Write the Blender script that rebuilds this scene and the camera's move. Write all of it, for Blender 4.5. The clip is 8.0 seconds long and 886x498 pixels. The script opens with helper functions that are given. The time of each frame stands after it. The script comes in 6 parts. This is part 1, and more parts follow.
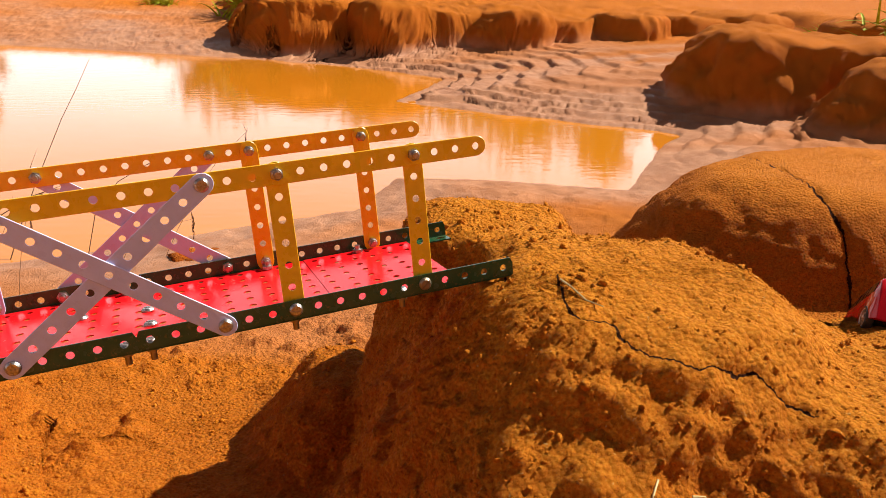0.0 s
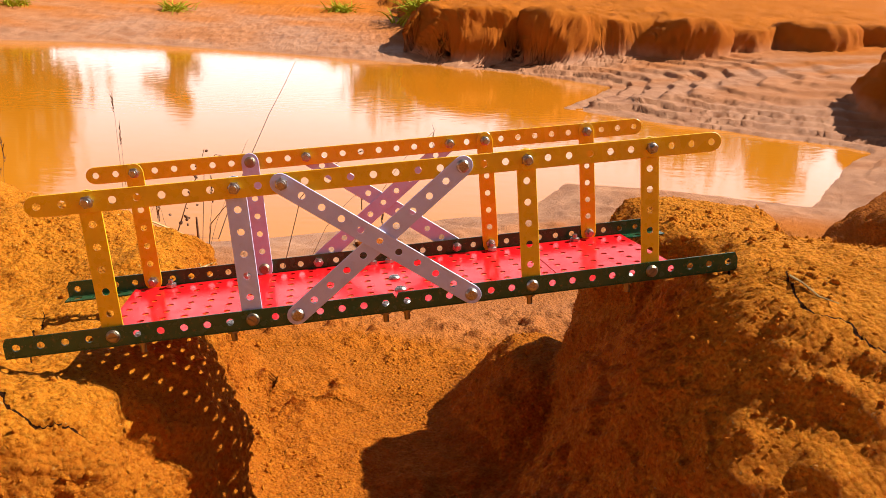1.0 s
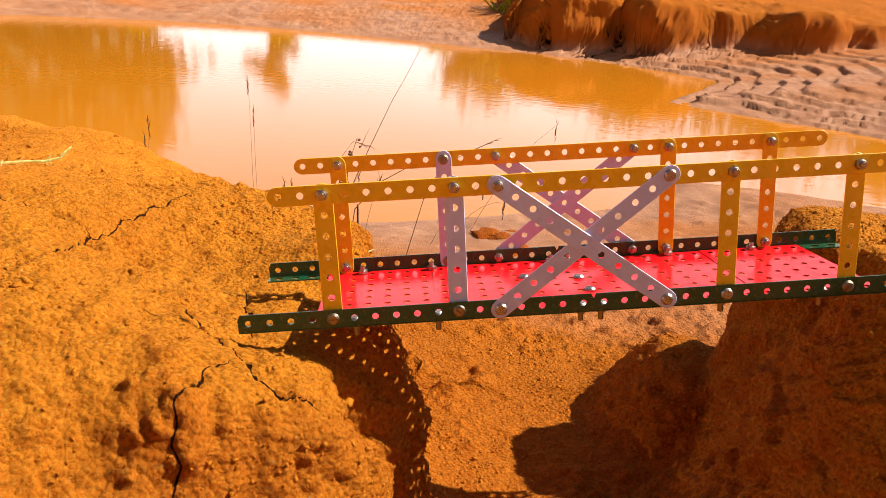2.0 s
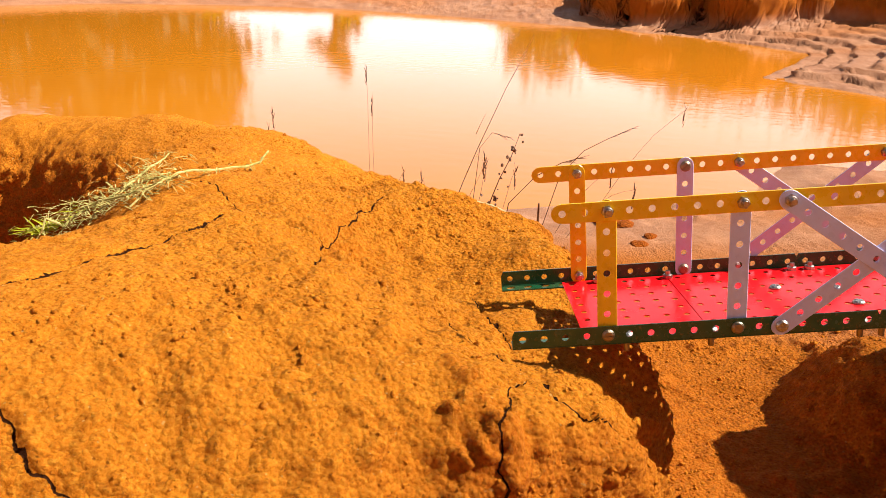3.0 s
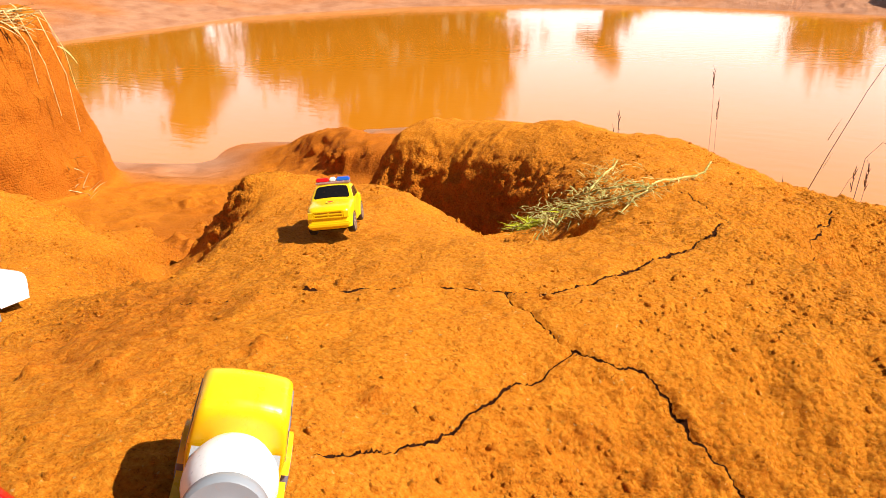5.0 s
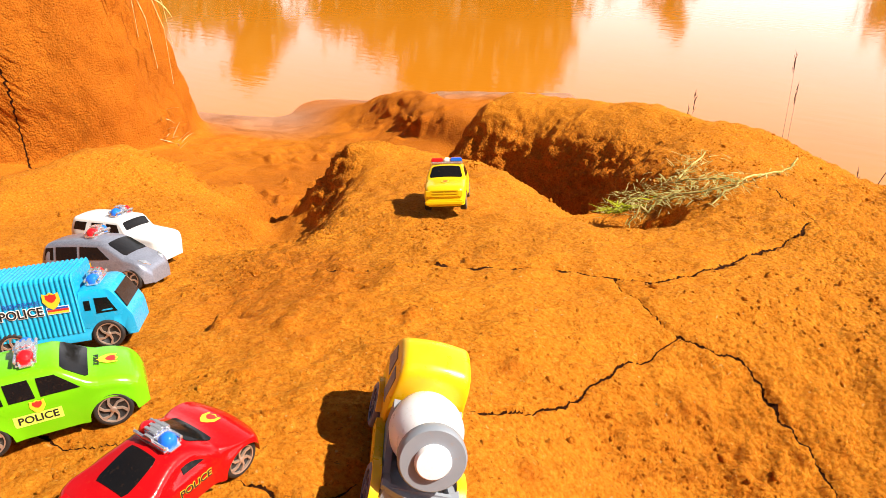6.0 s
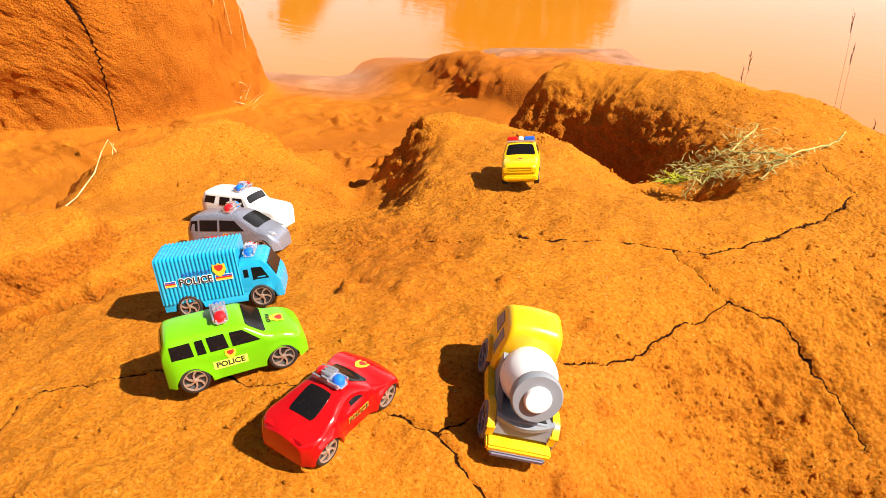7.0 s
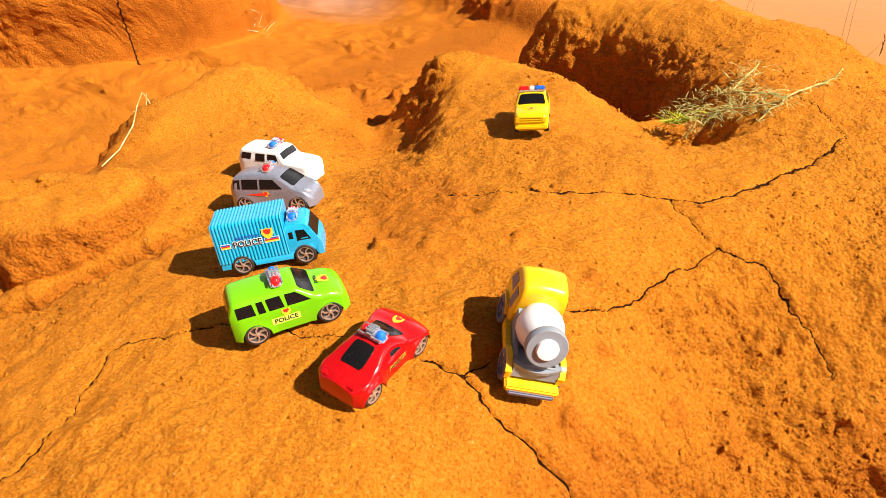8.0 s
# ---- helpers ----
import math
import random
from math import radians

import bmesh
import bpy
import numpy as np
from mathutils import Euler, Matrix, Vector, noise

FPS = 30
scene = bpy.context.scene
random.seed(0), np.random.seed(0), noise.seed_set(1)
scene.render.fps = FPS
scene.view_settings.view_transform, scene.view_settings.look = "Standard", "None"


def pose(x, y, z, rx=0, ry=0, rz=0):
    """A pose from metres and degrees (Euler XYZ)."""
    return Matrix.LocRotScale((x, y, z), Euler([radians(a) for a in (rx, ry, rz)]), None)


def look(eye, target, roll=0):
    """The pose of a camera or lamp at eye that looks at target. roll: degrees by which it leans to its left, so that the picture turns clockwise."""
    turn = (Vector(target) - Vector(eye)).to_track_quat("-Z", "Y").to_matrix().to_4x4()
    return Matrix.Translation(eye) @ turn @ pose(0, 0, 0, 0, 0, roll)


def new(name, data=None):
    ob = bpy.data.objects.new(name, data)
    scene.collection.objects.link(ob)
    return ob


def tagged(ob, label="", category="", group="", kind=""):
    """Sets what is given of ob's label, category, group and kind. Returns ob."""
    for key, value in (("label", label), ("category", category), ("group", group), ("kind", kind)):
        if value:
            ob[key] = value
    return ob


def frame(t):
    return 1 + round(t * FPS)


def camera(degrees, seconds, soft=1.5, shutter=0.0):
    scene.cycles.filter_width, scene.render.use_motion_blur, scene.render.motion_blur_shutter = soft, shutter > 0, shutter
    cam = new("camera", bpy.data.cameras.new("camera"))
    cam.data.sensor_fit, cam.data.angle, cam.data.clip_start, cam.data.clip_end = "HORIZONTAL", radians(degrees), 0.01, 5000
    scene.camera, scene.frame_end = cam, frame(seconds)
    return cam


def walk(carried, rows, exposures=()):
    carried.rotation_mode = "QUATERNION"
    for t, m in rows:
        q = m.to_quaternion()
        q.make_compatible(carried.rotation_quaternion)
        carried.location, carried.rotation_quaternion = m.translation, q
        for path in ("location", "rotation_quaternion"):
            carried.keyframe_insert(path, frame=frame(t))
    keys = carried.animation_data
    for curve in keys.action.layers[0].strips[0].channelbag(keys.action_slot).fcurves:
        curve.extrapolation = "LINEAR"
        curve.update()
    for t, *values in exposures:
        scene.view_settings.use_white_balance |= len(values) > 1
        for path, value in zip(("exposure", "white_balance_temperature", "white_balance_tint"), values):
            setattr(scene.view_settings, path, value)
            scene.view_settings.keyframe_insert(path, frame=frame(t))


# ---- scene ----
cam = camera(61.1, 8.0, soft=0.55)
PATH = [
    (0, (0.122, 0.112, 0.561), (0.6, 1.93, -0.122), 3.7),
    (0.5, (0.09, 0.101, 0.557), (0.347, 1.967, -0.118), 3.4),
    (1, (0.066, 0.081, 0.556), (0.158, 1.957, -0.131), 3.3),
    (1.2, (0.054, 0.075, 0.557), (0.103, 1.951, -0.135), 3.9),
    (2.3, (-0.04, 0.061, 0.571), (-0.207, 1.907, -0.181), 4.3),
    (2.5, (-0.065, 0.061, 0.574), (-0.258, 1.899, -0.19), 4.5),
    (3, (-0.141, 0.06, 0.579), (-0.395, 1.877, -0.218), 2.1),
    (3.5, (-0.199, 0.05, 0.573), (-0.543, 1.854, -0.221), 0.5),
    (4, (-0.263, 0.022, 0.576), (-0.819, 1.766, -0.23), -1.1),
    (4.5, (-0.289, -0.01, 0.596), (-1.028, 1.667, -0.205), -2.3),
    (5, (-0.308, -0.045, 0.609), (-1.164, 1.57, -0.203), -2.0),
    (5.2, (-0.313, -0.058, 0.615), (-1.188, 1.541, -0.207), -1.5),
    (6.3, (-0.332, -0.132, 0.668), (-1.294, 1.338, -0.288), -0.1),
    (6.5, (-0.329, -0.149, 0.681), (-1.312, 1.291, -0.3), -0.5),
    (7, (-0.318, -0.185, 0.711), (-1.318, 1.205, -0.323), -1.8),
    (7.5, (-0.31, -0.209, 0.745), (-1.296, 1.13, -0.366), -2.3),
    (8, (-0.302, -0.215, 0.782), (-1.254, 1.033, -0.457), -4.0),
]
walk(cam, [(t, look(eye, target, roll)) for t, eye, target, roll in PATH],
     exposures=[(0, 0.84), (1, 0.82), (2.5, 0.86), (3.5, 1.08), (4.5, 0.95), (5.2, 0.93), (6.5, 1.03), (8, 0.98)])

# ---- world and sun ----
SUN_AZ, SUN_EL = 14.0, 45.0  # degrees from +x towards +y, and above the horizon
world = bpy.data.worlds.new("sky")
scene.world = world
world.use_nodes = True
wn, wl = world.node_tree.nodes, world.node_tree.links
sky = wn.new("ShaderNodeTexSky")
sky.sky_type, sky.sun_disc = "NISHITA", False
sky.sun_elevation, sky.sun_rotation = radians(SUN_EL), radians(90 - SUN_AZ)
sky.air_density, sky.dust_density, sky.ozone_density = 1.0, 1.5, 1.0
wn["Background"].inputs[1].default_value = 0.023
# white haze that thickens towards the horizon all round
dome = wn.new("ShaderNodeTexCoord")
split = wn.new("ShaderNodeSeparateXYZ")
wl.new(dome.outputs["Generated"], split.inputs[0])
thin = wn.new("ShaderNodeMath")
thin.operation, thin.use_clamp = "SUBTRACT", True
thin.inputs[0].default_value = 1.0
wl.new(split.outputs["Z"], thin.inputs[1])
thick = wn.new("ShaderNodeMath")
thick.operation = "POWER"
wl.new(thin.outputs[0], thick.inputs[0])
thick.inputs[1].default_value = 4.2
haze = wn.new("ShaderNodeMix")
haze.data_type, haze.blend_type = "RGBA", "ADD"
haze.inputs[0].default_value = 1.0
veil = wn.new("ShaderNodeMix")
veil.data_type, veil.blend_type = "RGBA", "MIX"
veil.inputs[6].default_value, veil.inputs[7].default_value = (0, 0, 0, 1), (71.0, 69.0, 70.0, 1)
wl.new(thick.outputs[0], veil.inputs[0])
wl.new(sky.outputs[0], haze.inputs[6])
# the haze is brighter on the sun's side
toward = wn.new("ShaderNodeVectorMath")
toward.operation = "DOT_PRODUCT"
wl.new(dome.outputs["Generated"], toward.inputs[0])
toward.inputs[1].default_value = (0.35 * math.cos(radians(SUN_AZ)), 0.35 * math.sin(radians(SUN_AZ)), 0)
lift = wn.new("ShaderNodeMath")
lift.operation = "ADD"
wl.new(toward.outputs["Value"], lift.inputs[0])
lift.inputs[1].default_value = 1.05
glow = wn.new("ShaderNodeVectorMath")
glow.operation = "SCALE"
wl.new(veil.outputs[2], glow.inputs[0])
wl.new(lift.outputs[0], glow.inputs["Scale"])
wl.new(glow.outputs[0], haze.inputs[7])
wl.new(haze.outputs[2], wn["Background"].inputs[0])
sun = new("sun", bpy.data.lights.new("sun", "SUN"))
sun.data.energy, sun.data.angle, sun.data.color = 4.8, radians(0.53), (1.0, 0.93, 0.80)
sd = Vector((math.cos(radians(SUN_EL)) * math.cos(radians(SUN_AZ)), math.cos(radians(SUN_EL)) * math.sin(radians(SUN_AZ)), math.sin(radians(SUN_EL))))
sun.matrix_world = look(sd * 20, (0, 0, 0))


# ---- materials ----
def material(name, color, rough=0.5, metal=0.0, spec=0.5):
    m = bpy.data.materials.new(name)
    m.use_nodes = True
    b = m.node_tree.nodes["Principled BSDF"]
    b.inputs["Base Color"].default_value = (*color, 1)
    b.inputs["Roughness"].default_value = rough
    b.inputs["Metallic"].default_value = metal
    b.inputs["Specular IOR Level"].default_value = spec
    return m


def node(m, kind, **values):
    n = m.node_tree.nodes.new(kind)
    for key, value in values.items():
        n.inputs[key.replace("_", " ")].default_value = value
    return n


def link(m, a, b):
    m.node_tree.links.new(a, b)


def noise_tex(m, scale, detail=4.0, rough=0.55):
    t = m.node_tree.nodes.new("ShaderNodeTexNoise")
    t.inputs["Scale"].default_value, t.inputs["Detail"].default_value, t.inputs["Roughness"].default_value = scale, detail, rough
    g = m.node_tree.nodes.new("ShaderNodeTexCoord")
    link(m, g.outputs["Object"], t.inputs["Vector"])
    return t.outputs["Fac"]


def ramp(m, fac, stops):
    r = m.node_tree.nodes.new("ShaderNodeValToRGB")
    e = r.color_ramp.elements
    while len(e) < len(stops):
        e.new(0.5)
    for el, (p, c) in zip(e, stops):
        el.position, el.color = p, (*c, 1)
    link(m, fac, r.inputs[0])
    return r.outputs[0]


def mix(m, fac, a, b, blend="MIX"):
    n = m.node_tree.nodes.new("ShaderNodeMix")
    n.data_type, n.blend_type = "RGBA", blend
    for socket, value in ((n.inputs[0], fac), (n.inputs[6], a), (n.inputs[7], b)):
        if isinstance(value, (int, float)):
            socket.default_value = value
        elif isinstance(value, tuple):
            socket.default_value = (*value, 1)
        else:
            link(m, value, socket)
    return n.outputs[2]


def bump(m, height, strength, distance):
    b = m.node_tree.nodes.new("ShaderNodeBump")
    b.inputs["Strength"].default_value, b.inputs["Distance"].default_value = strength, distance
    link(m, height, b.inputs["Height"])
    p = m.node_tree.nodes["Principled BSDF"]
    if p.inputs["Normal"].links:
        link(m, p.inputs["Normal"].links[0].from_socket, b.inputs["Normal"])
    link(m, b.outputs[0], p.inputs["Normal"])


def paint(name, color, rough=0.3, wear=0.06, dust=(0.42, 0.18, 0.05), dusty=0.12):
    """Enamel or plastic: slight shade changes, a little dust, fine orange-peel relief."""
    m = material(name, color, rough)
    p = m.node_tree.nodes["Principled BSDF"]
    shade = ramp(m, noise_tex(m, 60, 3), [(0.3, tuple(c * (1 - wear) for c in color)), (0.7, tuple(min(1, c * (1 + wear)) for c in color))])
    specks = ramp(m, noise_tex(m, 420, 4, 0.7), [(0.56, (0, 0, 0)), (0.72, (dusty * 3,) * 3)])
    film = ramp(m, noise_tex(m, 35, 4), [(0.4, (0, 0, 0)), (0.75, (dusty,) * 3)])
    both = mix(m, 1.0, specks, film, "LIGHTEN")
    link(m, mix(m, both, shade, dust), p.inputs["Base Color"])
    r = ramp(m, noise_tex(m, 150, 3), [(0.3, (rough * 0.75,) * 3), (0.75, (min(1, rough * 1.5),) * 3)])
    link(m, r, p.inputs["Roughness"])
    bump(m, noise_tex(m, 260, 2), 0.12, 0.0006)
    return m


SOIL = material("laterite_soil", (0.42, 0.16, 0.04), 0.95, spec=0.1)
sp = SOIL.node_tree.nodes["Principled BSDF"]
fine = noise_tex(SOIL, 440, 6, 0.70)
mid = noise_tex(SOIL, 38, 5, 0.6)
broad = noise_tex(SOIL, 5.5, 4, 0.55)
c1 = ramp(SOIL, fine, [(0.32, (0.34, 0.090, 0.005)), (0.44, (0.72, 0.222, 0.011)), (0.66, (0.92, 0.42, 0.045))])
c2 = ramp(SOIL, mid, [(0.30, (0.36, 0.100, 0.007)), (0.55, (0.70, 0.222, 0.011)), (0.78, (0.82, 0.30, 0.022))])
c3 = ramp(SOIL, broad, [(0.35, (0.60, 0.165, 0.008)), (0.65, (0.80, 0.275, 0.016))])
tone = mix(SOIL, 0.20, mix(SOIL, 0.15, c1, c2), c3)
# dark gravel specks that also put the shade of tiny pits into the colour
grain_and_pit_shade = ramp(SOIL, noise_tex(SOIL, 380, 2, 0.5), [(0.27, (0.6, 0.6, 0.6)), (0.34, (0, 0, 0))])
tone = mix(SOIL, grain_and_pit_shade, tone, (0.16, 0.036, 0.003))
grit = ramp(SOIL, noise_tex(SOIL, 330, 2, 0.5), [(0.70, (0, 0, 0)), (0.735, (0.8, 0.8, 0.8))])
tone = mix(SOIL, grit, tone, (0.74, 0.44, 0.14))
turned = SOIL.node_tree.nodes.new("ShaderNodeAttribute")
turned.attribute_name = "dug"
tone = mix(SOIL, ramp(SOIL, turned.outputs["Fac"], [(0.0, (0, 0, 0)), (1.0, (0.85, 0.85, 0.85))]), tone, mix(SOIL, 0.50, c1, (0.48, 0.098, 0.005)))
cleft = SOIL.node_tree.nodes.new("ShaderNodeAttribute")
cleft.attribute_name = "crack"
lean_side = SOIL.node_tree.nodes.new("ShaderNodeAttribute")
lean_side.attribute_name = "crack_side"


def arithmetic(m, how, a, b=0.0):
    n = m.node_tree.nodes.new("ShaderNodeMath")
    n.operation = how
    for socket, value in ((n.inputs[0], a), (n.inputs[1], b)):
        if isinstance(value, (int, float)):
            socket.default_value = value
        else:
            link(m, value, socket)
    return n.outputs[0]


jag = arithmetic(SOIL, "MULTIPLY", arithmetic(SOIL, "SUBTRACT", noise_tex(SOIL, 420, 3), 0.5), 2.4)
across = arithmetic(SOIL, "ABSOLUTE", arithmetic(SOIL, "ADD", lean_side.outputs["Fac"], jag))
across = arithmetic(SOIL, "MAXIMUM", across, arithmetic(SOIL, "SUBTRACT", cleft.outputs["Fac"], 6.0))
# deep shade inside the cracks, put into the soil colour as a dark core
crack_shade = ramp(SOIL, across, [(0.75, (1, 1, 1)), (1.10, (0, 0, 0))])
tone = mix(SOIL, crack_shade, tone, (0.055, 0.016, 0.004))
tone = mix(SOIL, 1.0, tone, (0.82, 0.775, 0.71), "MULTIPLY")
bleach_and_shade = SOIL.node_tree.nodes.new("ShaderNodeAttribute")
bleach_and_shade.attribute_name = "crust_shade"
# redder, darker earth below the tops, with shade painted on steep faces
tone = mix(SOIL, bleach_and_shade.outputs["Fac"], mix(SOIL, 1.0, tone, (0.74, 0.57, 0.60), "MULTIPLY"), tone)
wet = SOIL.node_tree.nodes.new("ShaderNodeAttribute")
wet.attribute_name = "damp"
mud = ramp(SOIL, noise_tex(SOIL, 9, 5), [(0.3, (0.34, 0.142, 0.070)), (0.7, (0.50, 0.245, 0.135))])
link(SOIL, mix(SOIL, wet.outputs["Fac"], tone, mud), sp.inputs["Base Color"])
link(SOIL, ramp(SOIL, wet.outputs["Fac"], [(0.0, (0.95,) * 3), (1.0, (0.42,) * 3)]), sp.inputs["Roughness"])
bump(SOIL, ramp(SOIL, across, [(0.2, (0, 0, 0)), (1.0, (1, 1, 1))]), 1.0, 0.004)
bump(SOIL, mid, 0.35, 0.008)
clods = SOIL.node_tree.nodes.new("ShaderNodeTexVoronoi")
clods.feature = "SMOOTH_F1"
clods.inputs["Scale"].default_value, clods.inputs["Smoothness"].default_value = 270.0, 0.25
place = SOIL.node_tree.nodes.new("ShaderNodeTexCoord")
link(SOIL, place.outputs["Object"], clods.inputs["Vector"])
crumbly = SOIL.node_tree.nodes.new("ShaderNodeAttribute")
crumbly.attribute_name = "rugged"
lumps = arithmetic(SOIL, "MULTIPLY", arithmetic(SOIL, "SUBTRACT", 1.0, clods.outputs["Distance"]), crumbly.outputs["Fac"])
bump(SOIL, lumps, 1.0, 0.0052)
bump(SOIL, fine, 0.8, 0.0042)
bump(SOIL, noise_tex(SOIL, 1300, 3), 0.6, 0.0010)

WATER = material("muddy_water", (0.60, 0.235, 0.028), 0.05, spec=0.5)
wp = WATER.node_tree.nodes["Principled BSDF"]
wp.inputs["IOR"].default_value = 1.7
link(WATER, ramp(WATER, noise_tex(WATER, 1.1, 4), [(0.3, (0.53, 0.172, 0.008)), (0.7, (0.59, 0.198, 0.010))]), wp.inputs["Base Color"])
wave = WATER.node_tree.nodes.new("ShaderNodeTexNoise")
wmap = WATER.node_tree.nodes.new("ShaderNodeMapping")
wco = WATER.node_tree.nodes.new("ShaderNodeTexCoord")
wmap.inputs["Scale"].default_value = (6.0, 22.0, 1.0)
link(WATER, wco.outputs["Object"], wmap.inputs["Vector"])
link(WATER, wmap.outputs[0], wave.inputs["Vector"])
wave.inputs["Scale"].default_value, wave.inputs["Detail"].default_value = 1.6, 3
bump(WATER, wave.outputs["Fac"], 0.04, 0.012)

YELLOW = paint("yellow_enamel", (0.90, 0.54, 0.015), 0.28, dusty=0.06)
LILAC = paint("lilac_enamel", (0.58, 0.62, 0.90), 0.32, dusty=0.05)
GREEN = paint("dark_green_enamel", (0.008, 0.075, 0.032), 0.22)
RED = paint("red_enamel", (0.74, 0.006, 0.012), 0.20, dusty=0.03)
RED.node_tree.nodes["Principled BSDF"].inputs["Specular IOR Level"].default_value = 0.15
STEEL = material("zinc_steel", (0.52, 0.50, 0.47), 0.34, 1.0)
link(STEEL, ramp(STEEL, noise_tex(STEEL, 700, 4), [(0.3, (0.30, 0.27, 0.24)), (0.7, (0.62, 0.60, 0.58))]), STEEL.node_tree.nodes["Principled BSDF"].inputs["Base Color"])
BRASS = material("aged_steel", (0.33, 0.27, 0.19), 0.45, 1.0)


# ---- helpers for things ----
def part(name, bm, mat, parent=None, label="", smooth=0.0, at=None):
    """Links bm as one mesh under parent. smooth: the angle in degrees up to which edges are smoothed."""
    me = bpy.data.meshes.new(name)
    if smooth:
        bm.normal_update()
        for f in bm.faces:
            f.smooth = True
        for e in bm.edges:
            if len(e.link_faces) != 2 or e.calc_face_angle(0) > radians(smooth):
                e.smooth = False
    bm.to_mesh(me)
    bm.free()
    me.materials.append(mat)
    ob = new(name, me)
    if parent is not None:
        ob.parent = parent
    if at is not None:
        ob.matrix_basis = at
    return tagged(ob, label)


def share(name, me, parent, at):
    """One more object on a mesh that is there already."""
    ob = new(name, me)
    ob.parent, ob.matrix_basis = parent, at
    return ob


def thing(name, m, label, category, group=""):
    ob = new(name)
    ob.empty_display_size = 0.01
    ob.matrix_basis = m
    return tagged(ob, label, category, group)


# ---- ground ----
def hash3(i, j, k):
    n = (i * 374761393 + j * 668265263 + k * 2147483647 + 1013904223) & 0xFFFFFFFF
    n = ((n ^ (n >> 13)) * 1274126177) & 0xFFFFFFFF
    return ((n ^ (n >> 16)) & 0xFFFF) / 32767.5 - 1.0


def vnoise(x, y, z=None):
    """Smooth value noise from -1 to 1 over arrays, one cell a unit."""
    z = np.zeros_like(x) if z is None else z
    fx, fy, fz = np.floor(x), np.floor(y), np.floor(z)
    i, j, k = fx.astype(np.int64), fy.astype(np.int64), fz.astype(np.int64)
    u, v, w = x - fx, y - fy, z - fz
    u, v, w = u * u * (3 - 2 * u), v * v * (3 - 2 * v), w * w * (3 - 2 * w)
    out = 0
    for a in (0, 1):
        for b in (0, 1):
            for c in (0, 1):
                out = out + (u if a else 1 - u) * (v if b else 1 - v) * (w if c else 1 - w) * hash3(i + a, j + b, k + c)
    return out


def fbm(x, y, z, scale, octaves):
    out, amp = 0, 1.0
    for o in range(octaves):
        out = out + amp * vnoise(x * scale + 17.3 * o, y * scale - 9.1 * o, z * scale + 4.7 * o)
        amp, scale = amp * 0.5, scale * 2.03
    return out


SHORE = [(-4.9, 1.6), (-4.4, 3.0), (-4.05, 4.24), (-3.23, 4.95), (-2.4, 5.27), (-1.64, 5.38), (-0.9, 5.28), (0.09, 5.05), (0.63, 4.83), (1.14, 4.4),
         (0.95, 3.95), (0.73, 3.56), (0.98, 3.37), (1.4, 3.1), (1.77, 2.87), (1.45, 2.42), (1.19, 2.06), (0.79, 2.18), (0.52, 2.2), (0.36, 1.9),
         (0.04, 1.76), (-0.19, 1.64), (-0.6, 1.5), (-0.95, 1.85), (-1.23, 2.1), (-1.6, 1.9), (-1.74, 1.42), (-2.1, 1.34), (-3.2, 1.3)]
MASSIF = [(-0.045, 0.40), (-0.035, 0.50), (-0.075, 0.60), (-0.115, 0.70), (-0.130, 0.80), (-0.21, 0.88), (-0.33, 0.92), (-0.45, 0.97), (-0.60, 1.03), (-0.78, 1.07), (-0.90, 1.03),
          (-0.945, 0.96), (-0.955, 0.88), (-0.945, 0.80), (-0.965, 0.72), (-1.00, 0.665), (-1.06, 0.64), (-1.12, 0.61), (-1.175, 0.52), (-1.20, 0.36), (-1.19, 0.22), (-1.15, 0.08), (-1.12, -0.10),
          (-1.10, -0.35), (-0.9, -0.5), (-0.5, -0.4), (-0.38, -0.15), (-0.365, 0.03), (-0.305, 0.14), (-0.22, 0.24), (-0.135, 0.325)]
FAR_BANK = [(-0.05, 5.30), (0.28, 5.28), (0.62, 5.16), (1.00, 5.02), (1.50, 5.16), (1.85, 5.02), (2.30, 5.16), (2.72, 5.22), (3.2, 5.4), (3.7, 5.5), (5.2, 6.0), (14, 8), (14, 40), (-3, 40), (-0.6, 9), (-0.15, 6.2)]


def outline_distance(x, y, outline):
    """Metres to a closed outline, positive outside it."""
    d, inside = np.full(x.shape, 1e9), np.zeros(x.shape, bool)
    for (ax, ay), (bx, by) in zip(outline, outline[1:] + outline[:1]):
        ex, ey = bx - ax, by - ay
        t = np.clip(((x - ax) * ex + (y - ay) * ey) / (ex * ex + ey * ey), 0, 1)
        d = np.minimum(d, (x - ax - t * ex) ** 2 + (y - ay - t * ey) ** 2)
        inside ^= ((ay > y) != (by > y)) & (x < ex * (y - ay) / (ey if ey else 1e-9) + ax)
    d = np.sqrt(d)
    return np.where(inside, -d, d)


def hump(x, y, cx, cy, rx, ry, turn, top, edge):
    """A rounded mound: its middle, half sizes, turn in degrees, height and steepness of its edge."""
    a = radians(turn)
    u = ((x - cx) * math.cos(a) + (y - cy) * math.sin(a)) / rx
    v = (-(x - cx) * math.sin(a) + (y - cy) * math.cos(a)) / ry
    return top / (1 + np.sqrt(u * u + v * v + 1e-6) ** edge)


